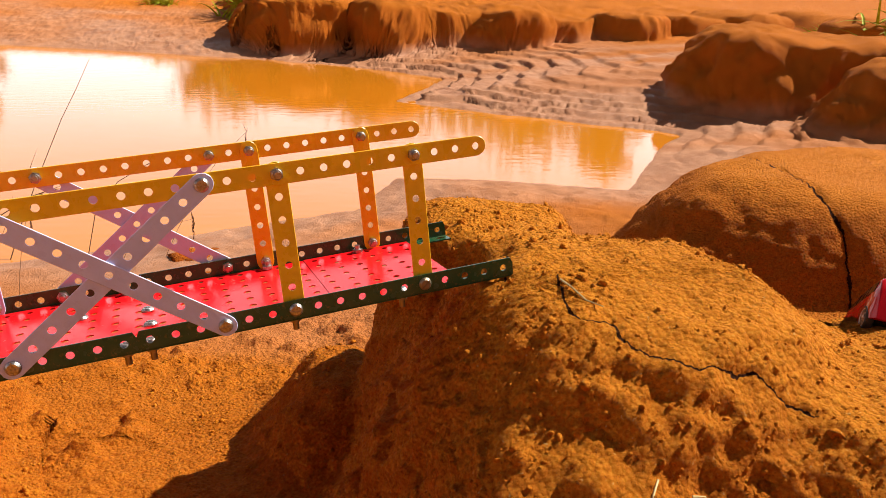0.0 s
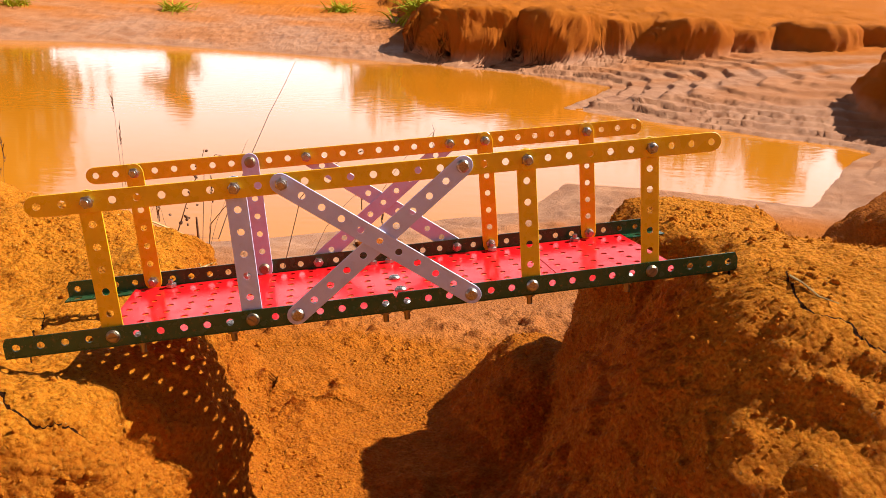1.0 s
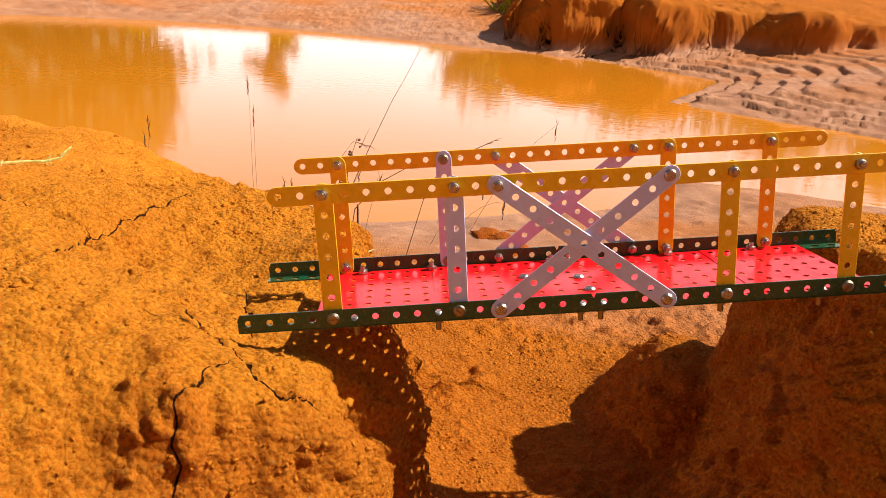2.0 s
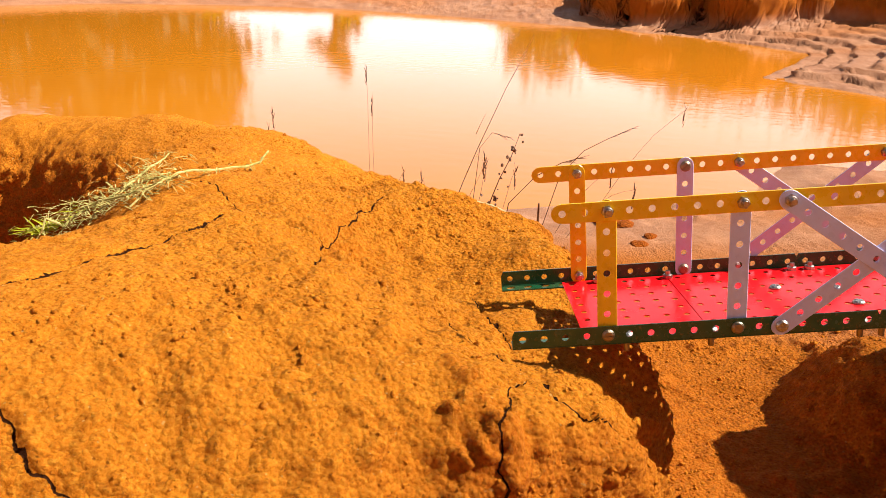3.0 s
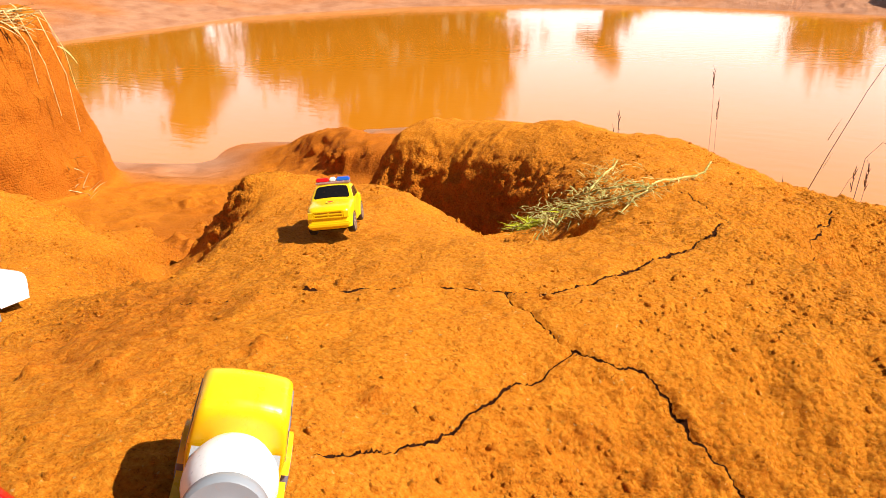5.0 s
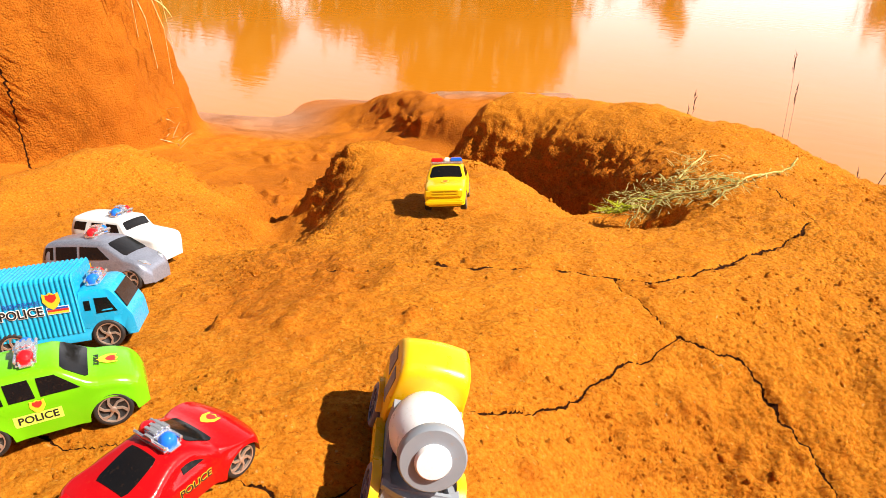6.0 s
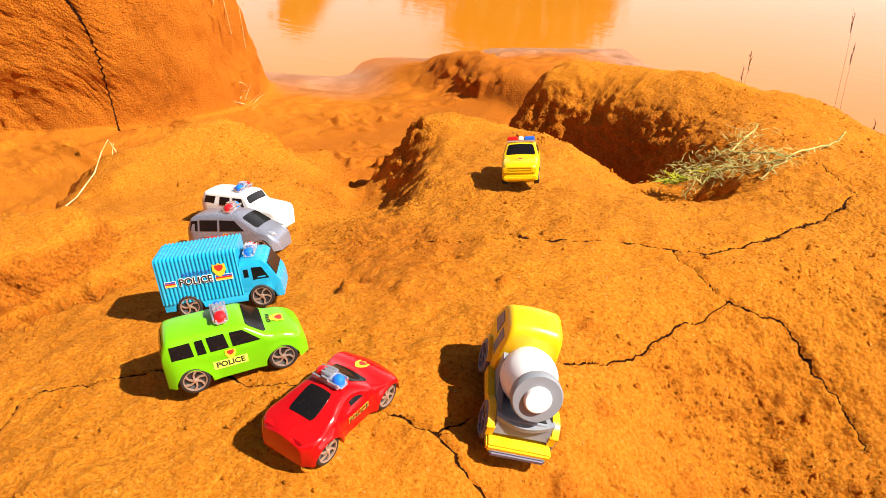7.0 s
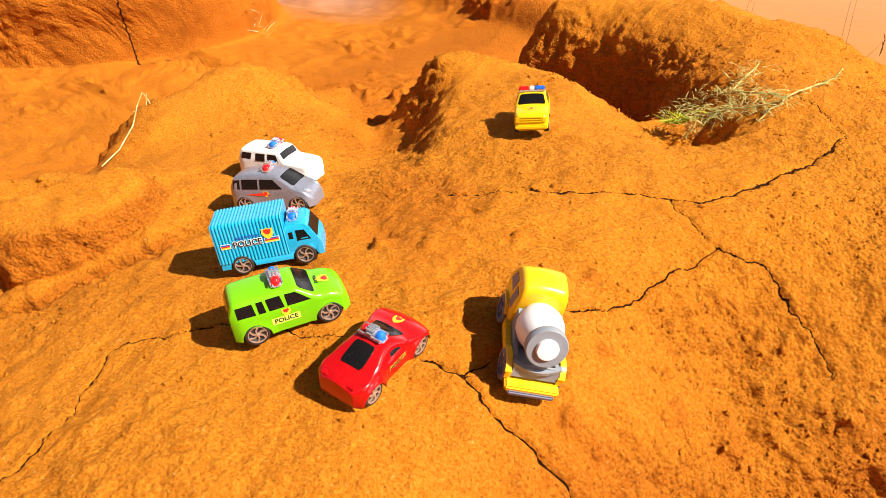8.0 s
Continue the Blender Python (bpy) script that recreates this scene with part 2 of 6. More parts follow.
def groove(x, y, half, line, edge=4):
    """A washed-out channel along (x, y, depth) points."""
    d, deep = np.full(x.shape, 1e9), np.zeros(x.shape)
    for (ax, ay, da), (bx, by, db) in zip(line, line[1:]):
        ex, ey = bx - ax, by - ay
        t = np.clip(((x - ax) * ex + (y - ay) * ey) / (ex * ex + ey * ey), 0, 1)
        dd = np.hypot(x - ax - t * ex, y - ay - t * ey)
        nearer = dd < d
        d, deep = np.where(nearer, dd, d), np.where(nearer, da + t * (db - da), deep)
    return deep / (1 + (d / half) ** edge)


MOUNDS = [
    (-2.285, 0.790, 0.560, 0.420, 18, 0.450, 30.0),  # tall bank
    (-1.130, 1.340, 0.420, 0.120, -20, 0.152, 4.2),
    (-0.938, 0.048, 0.105, 0.066, 62, 0.404, 9.0),  # low ledge behind the cars
    (-1.030, 0.030, 0.130, 0.090, 62, 0.378, 7.0),
    (0.350, 0.505, 0.180, 0.200, 9, 0.399, 4.5),  # abutment of the bridge
    (0.284, 0.450, 0.118, 0.165, 3, 0.347, 4.8),
    (0.310, 0.655, 0.110, 0.12, 0, 0.384, 6.0),
    (0.47, 0.42, 0.18, 0.18, 0, 0.364, 4.4),
    (0.215, 0.44, 0.125, 0.19, 0, 0.25, 3.2),
    (1.245, 1.110, 0.570, 0.300, 0, 0.303, 10.0),
    (0.900, 0.700, 0.160, 0.130, 0, 0.280, 5.5),
    (0.84, 0.35, 0.17, 0.15, 0, 0.70, 8.0),  # outside the view, shades the slope
    (2.68, 3.26, 0.60, 0.50, -20, 0.41, 14.0),
    (3.80, 3.95, 0.50, 0.40, -20, 0.46, 9.0),
    (0.42, 5.50, 0.40, 0.36, -32, 0.36, 14.0),  # buttresses along the far bank
    (1.05, 5.36, 0.27, 0.38, -26, 0.36, 16.0),
    (1.50, 5.50, 0.24, 0.36, -28, 0.34, 16.0),
    (1.92, 5.34, 0.28, 0.38, -25, 0.37, 16.0),
    (2.36, 5.48, 0.24, 0.36, -28, 0.34, 16.0),
    (2.85, 5.50, 0.34, 0.44, -26, 0.38, 16.0),
    (3.45, 5.74, 0.38, 0.44, -22, 0.38, 14.0),
    (4.05, 5.90, 0.45, 0.46, -22, 0.42, 12.0),
    (4.90, 6.10, 0.60, 0.50, -5, 0.46, 5.0),
    (0.20, 0.71, 0.10, 0.13, 0, 0.23, 3.0),
    (2.75, 2.42, 0.52, 0.42, -10, 0.37, 8.0),
]
GROOVES = [
    (0.055, [(-0.74, 0.27, 0.0), (-0.80, 0.34, 0.03), (-0.88, 0.44, 0.07), (-0.955, 0.541, 0.09), (-1.06, 0.68, 0.08)]),
    (0.065, [(-0.58, 0.62, 0.03), (-0.67, 0.72, 0.14), (-0.80, 0.79, 0.15), (-0.95, 0.82, 0.12)]),
    (0.014, [(-0.930, -0.10, 0.012), (-0.885, -0.03, 0.028), (-0.862, 0.015, 0.032), (-0.838, 0.060, 0.030), (-0.838, 0.108, 0.012)]),
]
SWELL = [0.3859, -0.1466, -0.0672, 0.2951, 0.1729, 0.1045, 0.1534, -0.0109, 0.1767, -0.2885, 0.8909, -0.3945, -0.2706, 0.3181, 0.717]
DENTS = [  # middle, radius and height of gentle rises and dips on the massif's top
    (-0.360, 0.200, 0.05, -0.0497), (-1.043, 0.530, 0.05, -0.0538), (-0.538, 0.533, 0.05, -0.0320), (-0.170, 0.561, 0.08, -0.0610), (-0.095, 0.580, 0.04, -0.040),
    (-0.955, 0.541, 0.05, 0.0210), (-0.308, 0.254, 0.05, -0.0177), (-0.593, 0.637, 0.05, -0.0206), (-0.269, 0.563, 0.05, -0.0208),
    (-0.135, 0.470, 0.05, -0.016), (-0.030, 0.460, 0.05, -0.080), (-0.271, 0.328, 0.05, -0.0166), (-0.960, 0.120, 0.05, 0.022), (-0.803, 0.872, 0.05, -0.0131), (-0.759, 0.249, 0.08, -0.0167), (-0.980, 0.425, 0.05, -0.0157),
    (-0.860, 0.960, 0.09, 0.018), (-0.670, 0.960, 0.06, 0.008), (-0.330, 0.740, 0.07, -0.016), (-0.230, 0.655, 0.05, -0.030), (-0.260, 0.840, 0.09, -0.072), (-0.140, 0.760, 0.06, -0.060), (-0.430, 0.860, 0.05, -0.014),
    (-0.885, 0.600, 0.05, 0.028), (-0.930, 0.575, 0.03, 0.024), (-0.770, 0.630, 0.05, 0.012), (-0.670, 0.590, 0.05, 0.016), (-1.110, 0.560, 0.05, -0.030), (-1.130, 0.390, 0.06, 0.024), (-1.140, 0.250, 0.05, 0.024),
]
SOFT = 0.016


def massif(x, y):
    """The long mound on which the toy cars stand and the bridge's end rests."""
    width = 0.030 - 0.019 * np.clip((x + 0.20) / 0.1, 0, 1) - 0.014 * np.clip((-0.78 - x) / 0.08, 0, 1) * np.clip((y - 0.55) / 0.06, 0, 1)
    inside = 1 / (1 + np.exp(np.clip(outline_distance(x, y, MASSIF) / width, -40, 40)))
    u, v, k, top = np.clip(x, -1.3, 0.05) + 0.6, np.clip(y, -0.3, 1.05) - 0.4, 0, 0
    for i in range(5):
        for j in range(5 - i):
            top = top + SWELL[k] * u ** i * v ** j
            k += 1
    for cx, cy, r, h in DENTS:
        top = top + h * np.exp(-((x - cx) ** 2 + (y - cy) ** 2) / (2 * r * r))
    z = 0.13 + (np.clip(top, 0.2, 0.45) - 0.13) * inside
    for half, line in GROOVES:
        z = z - groove(x, y, half, line)
    return np.where(inside < 0.01, -1.0, z)


def on_box(fn, x, y, x0, x1, y0, y1, other=-1.0):
    """fn over the points inside a box only."""
    m = (x > x0) & (x < x1) & (y > y0) & (y < y1)
    out = np.full(x.shape, other)
    if m.any():
        out[m] = fn(x[m], y[m])
    return out


def far_bank(x, y):
    d = outline_distance(x, y, FAR_BANK) + 0.10 + 0.10 * vnoise(x * 2.6, y * 2.6) + 0.04 * vnoise(x * 7, y * 7)
    z = (0.335 + 0.02 * vnoise(x * 3.1, y * 3.1 + 5) + 0.03 * np.clip(-d, 0, 4)) * (1 - np.exp(-np.maximum(-d, 0) / 0.055)) ** 0.6
    return np.where(d > -0.001, -1.0, z)


def level(x, y):
    """Height of the ground without its roughness, over arrays."""
    s = outline_distance(x, y, SHORE)
    low = np.where(s > 0, 0.32 * (1 - np.exp(-np.maximum(s, 0) * 0.62)), np.maximum(0.3 * s, -0.12))
    # the last term adds an unseen bank behind the camera that blocks sky light
    low = low + 0.045 * np.clip(np.hypot(x, y - 2) - 7, 0, 60) + 1.1 * np.clip((-0.9 - y) / 0.8, 0, 1) ** 2 * np.clip((y + 30) / 10, 0, 1)
    acc = np.exp(np.minimum(low, 8) / SOFT)
    for h in MOUNDS:
        acc = acc + np.exp(on_box(lambda a, b: hump(a, b, *h), x, y, h[0] - 4 * h[2], h[0] + 4 * h[2], h[1] - 4 * h[3], h[1] + 4 * h[3], 0.0) / SOFT) - 1
    acc = acc + np.exp(on_box(massif, x, y, -1.6, 0.25, -0.8, 1.4) / SOFT)
    acc = acc + np.exp(on_box(far_bank, x, y, -4, 15, 4.2, 41) / SOFT)
    return SOFT * np.log(acc), low, s


def spread(edges):
    """Coordinates along one axis from (end, step at that end) pairs, the step growing evenly between them."""
    out = [edges[0][0]]
    for (a, da), (b, db) in zip(edges, edges[1:]):
        n = max(1, round((b - a) / (0.5 * (da + db)) if abs(da - db) < 1e-9 else (b - a) * math.log(db / da) / (db - da)))
        t = np.arange(1, n + 1) / n
        w = t if abs(da - db) < 1e-9 else ((db / da) ** t - 1) / (db / da - 1)
        out += list(a + (b - a) * w)
    return np.array(out)


DENSE = 0.0018
CRACKS_ON_TOP = [  # half width in metres, depth, points of the line
    (0.0015, 0.006, [(-0.640, 0.240), (-0.606, 0.252), (-0.571, 0.276), (-0.534, 0.293), (-0.500, 0.315), (-0.466, 0.330), (-0.440, 0.344), (-0.424, 0.364), (-0.412, 0.388), (-0.402, 0.411), (-0.388, 0.450), (-0.374, 0.495), (-0.367, 0.560)]),
    (0.00070, 0.007, [(-0.428, 0.625), (-0.399, 0.599), (-0.369, 0.567), (-0.343, 0.565), (-0.319, 0.564), (-0.303, 0.560), (-0.294, 0.525), (-0.287, 0.490)]),
    (0.00070, 0.004, [(-0.302, 0.562), (-0.299, 0.636), (-0.289, 0.710)]),
    (0.00064, 0.009, [(-0.464, 0.329), (-0.457, 0.322), (-0.443, 0.312), (-0.430, 0.303), (-0.420, 0.297), (-0.408, 0.298)]),
    (0.00060, 0.008, [(-0.408, 0.298), (-0.412, 0.282), (-0.417, 0.267), (-0.424, 0.256), (-0.430, 0.244), (-0.436, 0.228), (-0.440, 0.212), (-0.441, 0.200), (-0.444, 0.185), (-0.450, 0.171), (-0.472, 0.150)]),
]
CRACKS_BY_CARS = [
    (0.00060, 0.007, [(-0.408, 0.298), (-0.400, 0.296), (-0.387, 0.299), (-0.373, 0.300), (-0.366, 0.298), (-0.360, 0.293), (-0.350, 0.287), (-0.340, 0.284), (-0.328, 0.280), (-0.315, 0.273), (-0.300, 0.262)]),
    (0.00080, 0.009, [(-0.528, 0.049), (-0.510, 0.052), (-0.499, 0.054), (-0.485, 0.048), (-0.466, 0.044), (-0.447, 0.047), (-0.438, 0.046), (-0.432, 0.043), (-0.417, 0.045), (-0.405, 0.047)]),
    (0.00070, 0.006, [(-0.499, 0.054), (-0.492, 0.072)]),
    (0.00070, 0.006, [(-0.640, 0.018), (-0.614, 0.023), (-0.600, 0.025), (-0.586, 0.033)]),
    (0.00070, 0.006, [(-0.655, 0.010), (-0.672, 0.003), (-0.688, -0.008), (-0.704, -0.021), (-0.728, -0.039), (-0.736, -0.055), (-0.721, -0.077), (-0.716, -0.089), (-0.705, -0.103), (-0.697, -0.128), (-0.697, -0.142), (-0.689, -0.161)]),
]
CRACKS_AT_BRIDGE = [
    (0.00070, 0.008, [(-0.185, 0.571), (-0.179, 0.540), (-0.165, 0.513), (-0.150, 0.475)]),
    (0.00070, 0.007, [(-0.191, 0.473), (-0.169, 0.452), (-0.147, 0.434), (-0.135, 0.417), (-0.123, 0.399), (-0.110, 0.395), (-0.091, 0.400)]),
    (0.00070, 0.008, [(-0.143, 0.405), (-0.150, 0.394), (-0.149, 0.384), (-0.157, 0.371), (-0.153, 0.365), (-0.152, 0.358), (-0.147, 0.354), (-0.148, 0.340), (-0.150, 0.310)]),
    (0.00070, 0.004, [(0.282, 0.557), (0.277, 0.538), (0.270, 0.510)]),
    (0.00070, 0.005, [(0.291, 0.488), (0.287, 0.466), (0.290, 0.449), (0.302, 0.439), (0.307, 0.428), (0.315, 0.416), (0.328, 0.410), (0.350, 0.406), (0.369, 0.403), (0.395, 0.386)]),
]
CRACKS_BEYOND = [
    (0.0018, 0.010, [(-1.98, 0.600), (-1.86, 0.640), (-1.80, 0.668), (-1.76, 0.650), (-1.70, 0.690)]),
    (0.0016, 0.006, [(-1.95, 0.90), (-1.78, 0.915)]),
    (0.0020, 0.014, [(0.955, 1.25), (0.935, 1.10), (0.912, 0.98), (0.905, 0.90), (0.885, 0.82)]),
]
KNOBS = [  # crumbly lumps that stand up: middle, radius, height
    (-0.152, 0.368, 0.010, 0.010), (-0.166, 0.357, 0.007, 0.007), (-0.166, 0.380, 0.006, 0.007), (-0.178, 0.371, 0.005, 0.006), (-0.172, 0.396, 0.005, 0.005), (-0.184, 0.404, 0.004, 0.004), (-0.431, 0.078, 0.007, 0.008), (-0.436, 0.137, 0.005, 0.005), (-0.409, 0.077, 0.005, 0.005),
    (-0.474, 0.193, 0.005, 0.006), (-0.544, 0.197, 0.006, 0.006), (-0.597, 0.155, 0.007, 0.005), (-0.638, 0.140, 0.007, 0.006), (-0.381, 0.149, 0.006, 0.006), (-0.345, 0.176, 0.012, 0.008),
]
HOLLOWS = [  # small washed-out holes: middle, radius, depth
    (-0.270, 0.575, 0.018, 0.022), (-0.295, 0.545, 0.007, 0.012), (-0.600, 0.215, 0.008, 0.006), (-0.655, 0.155, 0.016, 0.006),
    (-0.07, 0.44, 0.016, 0.03), (-0.513, 0.535, 0.027, 0.024), (-0.335, 0.190, 0.010, 0.008),
]


def carve(x, y):
    """Depth of the drying cracks."""
    wx = x + 0.0030 * vnoise(x * 75, y * 75) + 0.0014 * vnoise(x * 190, y * 190)
    wy = y + 0.0030 * vnoise(x * 75 + 50, y * 75) + 0.0014 * vnoise(x * 190 + 50, y * 190)
    depth, gap, side = np.zeros_like(x), np.full(x.shape, 30.0), np.full(x.shape, 30.0)
    for half, deep, line in CRACKS_ON_TOP + CRACKS_BY_CARS + CRACKS_AT_BRIDGE + CRACKS_BEYOND:
        lx, ly = [p[0] for p in line], [p[1] for p in line]
        m = (wx > min(lx) - 12 * half) & (wx < max(lx) + 12 * half) & (wy > min(ly) - 12 * half) & (wy < max(ly) + 12 * half)
        if not m.any():
            continue
        px, py = wx[m], wy[m]
        d, across = np.full(px.shape, 1e9), np.zeros(px.shape)
        for (ax, ay), (bx, by) in zip(line, line[1:]):
            ex, ey = bx - ax, by - ay
            t = np.clip(((px - ax) * ex + (py - ay) * ey) / (ex * ex + ey * ey), 0, 1)
            dd = np.hypot(px - ax - t * ex, py - ay - t * ey)
            nearer = dd < d
            d = np.where(nearer, dd, d)
            across = np.where(nearer, np.where(ex * (py - ay) - ey * (px - ax) > 0, dd, -dd), across)
        h = half * (0.95 + 0.35 * vnoise(px * 60 + 9, py * 60))
        depth[m] = np.maximum(depth[m], 0.40 * deep * np.exp(-(d / (1.4 * half)) ** 2))
        closer = d / h < gap[m]
        gap[m], side[m] = np.where(closer, d / h, gap[m]), np.where(closer, across / h, side[m])
    for cx, cy, r, deep in HOLLOWS:
        rr = np.hypot(wx * 1.0 - cx, wy - cy) / (r * (1 + 0.35 * vnoise(x * 90, y * 90)))
        depth = depth + deep / (1 + rr ** 4)
    for cx, cy, r, high in KNOBS:
        rr = np.hypot(wx - cx, wy - cy) / (r * (1 + 0.45 * vnoise(x * 110, y * 110)))
        depth = depth - 1.0 * high * (0.8 + 0.4 * vnoise(x * 160, y * 160)) / (1 + rr ** 5)
    return depth, gap, side


def rough_near(x, y, z, steep, dry):
    """Swells, crumbs and lumps of the dry earth."""
    crumbs = np.maximum(0, fbm(x, y, z, 110, 3) - 0.05) ** 0.8
    patchy = np.clip(0.55 + 0.9 * vnoise(x * 9 + 3, y * 9), 0.1, 1.3)
    d = (0.0015 + (0.0038 - 0.0022 * np.clip((x - 0.05) / 0.1, 0, 1)) * steep) * crumbs * (0.55 + 0.45 * dry) * patchy * 1.25
    rugged = np.clip(np.clip((x + 0.42) / 0.14, 0, 1) + np.clip((-0.74 - x) / 0.10, 0, 1) * np.clip((0.16 - y) / 0.08, 0, 1), 0, 1) * dry
    clumps = np.maximum(0, fbm(x + 3, y, z, 90, 3) - 0.10) ** 0.8
    d = d + (0.0034 - 0.0018 * np.clip((x - 0.05) / 0.1, 0, 1)) * rugged * clumps + (0.0022 + 0.0012 * rugged) * fbm(x, y, z, 27, 3) * dry
    d = d * (1 - 0.75 * np.clip((x - 0.75) / 0.2, 0, 1))
    return d + 0.0007 * vnoise(x * 330, y * 330, z * 330) + 0.0005 * vnoise(x * 520, y * 520, z * 520)


def blur(a, n):
    for axis in (0, 1):
        for _ in range(n):
            a = (a + 0.5 * np.roll(a, 1, axis) + 0.5 * np.roll(a, -1, axis)) / 2
    return a


def crowd(gx, gy, z):
    """Draws the grid's lines together where the ground is steep, so that walls get as many points as floors."""
    near = (np.abs(gx) < 7) & (gy > -0.55) & (gy < 8)
    rows, cols = gx.shape
    nx, nz = gx.copy(), z.copy()
    w = np.minimum(np.sqrt(1 + (0.9 * np.gradient(z, gx[0], axis=1)) ** 2), 5) * near + (1 - near)
    w = blur(w, 6)
    for j in range(rows):
        c = np.concatenate([[0], np.cumsum(0.5 * (w[j, 1:] + w[j, :-1]))])
        u = np.interp(np.linspace(0, c[-1], cols), c, np.arange(cols))
        nx[j], nz[j] = np.interp(u, np.arange(cols), gx[j]), np.interp(u, np.arange(cols), z[j])
    ox, oy = nx.copy(), gy.copy()
    slope = np.gradient(nz, axis=0) / np.gradient(gy, axis=0)
    w = blur(np.minimum(np.sqrt(1 + (0.9 * slope) ** 2), 5) * near + (1 - near), 6)
    for i in range(cols):
        c = np.concatenate([[0], np.cumsum(0.5 * (w[1:, i] + w[:-1, i]))])
        u = np.interp(np.linspace(0, c[-1], rows), c, np.arange(rows))
        ox[:, i], oy[:, i] = np.interp(u, np.arange(rows), nx[:, i]), np.interp(u, np.arange(rows), gy[:, i])
    return ox, oy


def build_ground():
    xs = spread([(-90, 12), (-8, 0.5), (-5, 0.05), (-2.4, 0.02), (-1.9, 0.011), (-1.3, 0.006), (-0.72, DENSE), (-0.28, DENSE), (-0.20, 0.0024), (0.40, 0.0024), (0.75, 0.006), (1.5, 0.009), (4.5, 0.034), (8, 0.5), (90, 12)])
    ys = spread([(-90, 12), (-3, 0.4), (-0.5, 0.03), (-0.16, 0.0022), (-0.06, DENSE), (0.38, DENSE), (0.46, 0.0024), (0.72, 0.0024), (0.76, 0.0015), (0.88, 0.0015), (0.94, 0.003), (1.3, 0.006), (2.4, 0.019), (4.5, 0.025), (6.6, 0.03), (9, 0.3), (90, 12)])
    gx, gy = np.meshgrid(xs, ys)
    gx, gy = crowd(gx, gy, level(gx, gy)[0])
    z, low, s = level(gx, gy)
    # terraced mud along the water's edge
    terr = np.clip((s + 0.05) / 0.1, 0, 1) * np.clip((0.20 - z) / 0.05, 0, 1) * np.clip((gx - 0.0) / 0.3, 0, 1) * np.clip((gy + 0.5 * gx - 3.1) / 0.5, 0, 1)
    warped = z + 0.016 * fbm(gx, gy, 0 * gx, 1.7, 3)
    step = 0.022
    q = warped / step
    f = q - np.floor(q)
    z = z + terr * 0.95 * ((np.floor(q) + np.clip((f - 0.80) / 0.20, 0, 1) ** 1.5) * step - warped)
    # slope of the smooth form, to push roughness out along it
    along, across = np.gradient(np.stack([gx, gy, z], -1), axis=1), np.gradient(np.stack([gx, gy, z], -1), axis=0)
    normal = np.cross(along, across)
    area = np.linalg.norm(normal, axis=-1)
    nx, ny, nz = np.moveaxis(normal / area[..., None], -1, 0)
    area = np.abs(area * nz)
    dry = np.clip((z - low - 0.015) / 0.05, 0, 1)
    near = np.clip((1.6 - gy) / 0.4, 0, 1) * np.clip((gx + 3.0) / 0.4, 0, 1) * np.clip((1.9 - gx) / 0.4, 0, 1) * np.clip((gy + 0.6) / 0.3, 0, 1)
    far = 1 - near
    steep = np.clip((1 - nz) * 2.2, 0, 1)
    d = np.zeros_like(z)
    m = near > 0
    a, b, c = gx[m], gy[m], z[m]
    d[m] = (0.014 * np.clip((-1.35 - a) / 0.3, 0, 1) * fbm(a, b, c, 4.5, 3) + 0.010 * fbm(a, b, c, 11, 3) * (0.30 + 0.70 * steep[m]) + 0.0030 * fbm(a, b, c, 70, 2) * (0.35 + 0.9 * steep[m]) * np.clip((0.95 - a) / 0.2, 0, 1)) * (0.45 + 0.55 * dry[m])
    loose = np.clip(0.35 + 1.6 * vnoise(a * 7 + 1.7, b * 7), 0, 1) * np.clip((0.95 - a) / 0.2, 0, 1) * np.clip(1.15 - dry[m] + steep[m] * 0.5, 0, 1) * np.clip((c - 0.05) / 0.06, 0, 1)
    gully = np.clip((0.23 - c) / 0.03, 0, 1) * (a > -0.3) * (a < 0.35) * (b < 1.15) * np.clip(0.5 + 1.4 * vnoise(a * 9 + 4.2, b * 9), 0, 1)
    loose = np.maximum(loose, gully)
    d[m] += loose * ((0.010 + 0.012 * np.clip((-0.9 - a) / 0.2, 0, 1)) * np.maximum(0, fbm(a, b, c, 38, 3) - 0.05) + 0.004 * np.maximum(0, vnoise(a * 120, b * 120, c * 120)))
    d[m] += 0.012 * np.clip((-1.30 - a) / 0.2, 0, 1) * (fbm(a, b, c, 16, 4) - 0.5 * np.abs(vnoise(a * 9, b * 9, c * 9)))
    depth, gap, side = carve(a, b)
    d[m] += near[m] * (rough_near(a, b, c, steep[m], dry[m]) - depth)
    d[m] *= 1 - 0.40 * np.clip((-1.35 - a) / 0.2, 0, 1)
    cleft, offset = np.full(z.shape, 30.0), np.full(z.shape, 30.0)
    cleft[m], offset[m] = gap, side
    m = (far > 0) & (np.hypot(gx, gy - 2) < 40)
    a, b, c = gx[m], gy[m], z[m]
    d[m] += far[m] * (0.030 * fbm(a, b, c, 3.2, 4) * (0.10 + 0.90 * dry[m]) + 0.04 * steep[m] * fbm(a, b, c * 0.8, 8, 4) + 0.006 * fbm(a, b, c, 25, 2))
    d *= np.clip((s + 0.02) / 0.12, 0.05, 1)
    px, py, pz = gx + nx * d, gy + ny * d, z + nz * d
    rows, cols = gx.shape
    me = bpy.data.meshes.new("ground")
    me.vertices.add(rows * cols)
    me.vertices.foreach_set("co", np.stack([px, py, pz], -1).astype(np.float32).ravel())
    idx = np.arange(rows * cols).reshape(rows, cols)
    quads = np.stack([idx[:-1, :-1], idx[:-1, 1:], idx[1:, 1:], idx[1:, :-1]], -1).reshape(-1, 4)
    me.loops.add(quads.size)
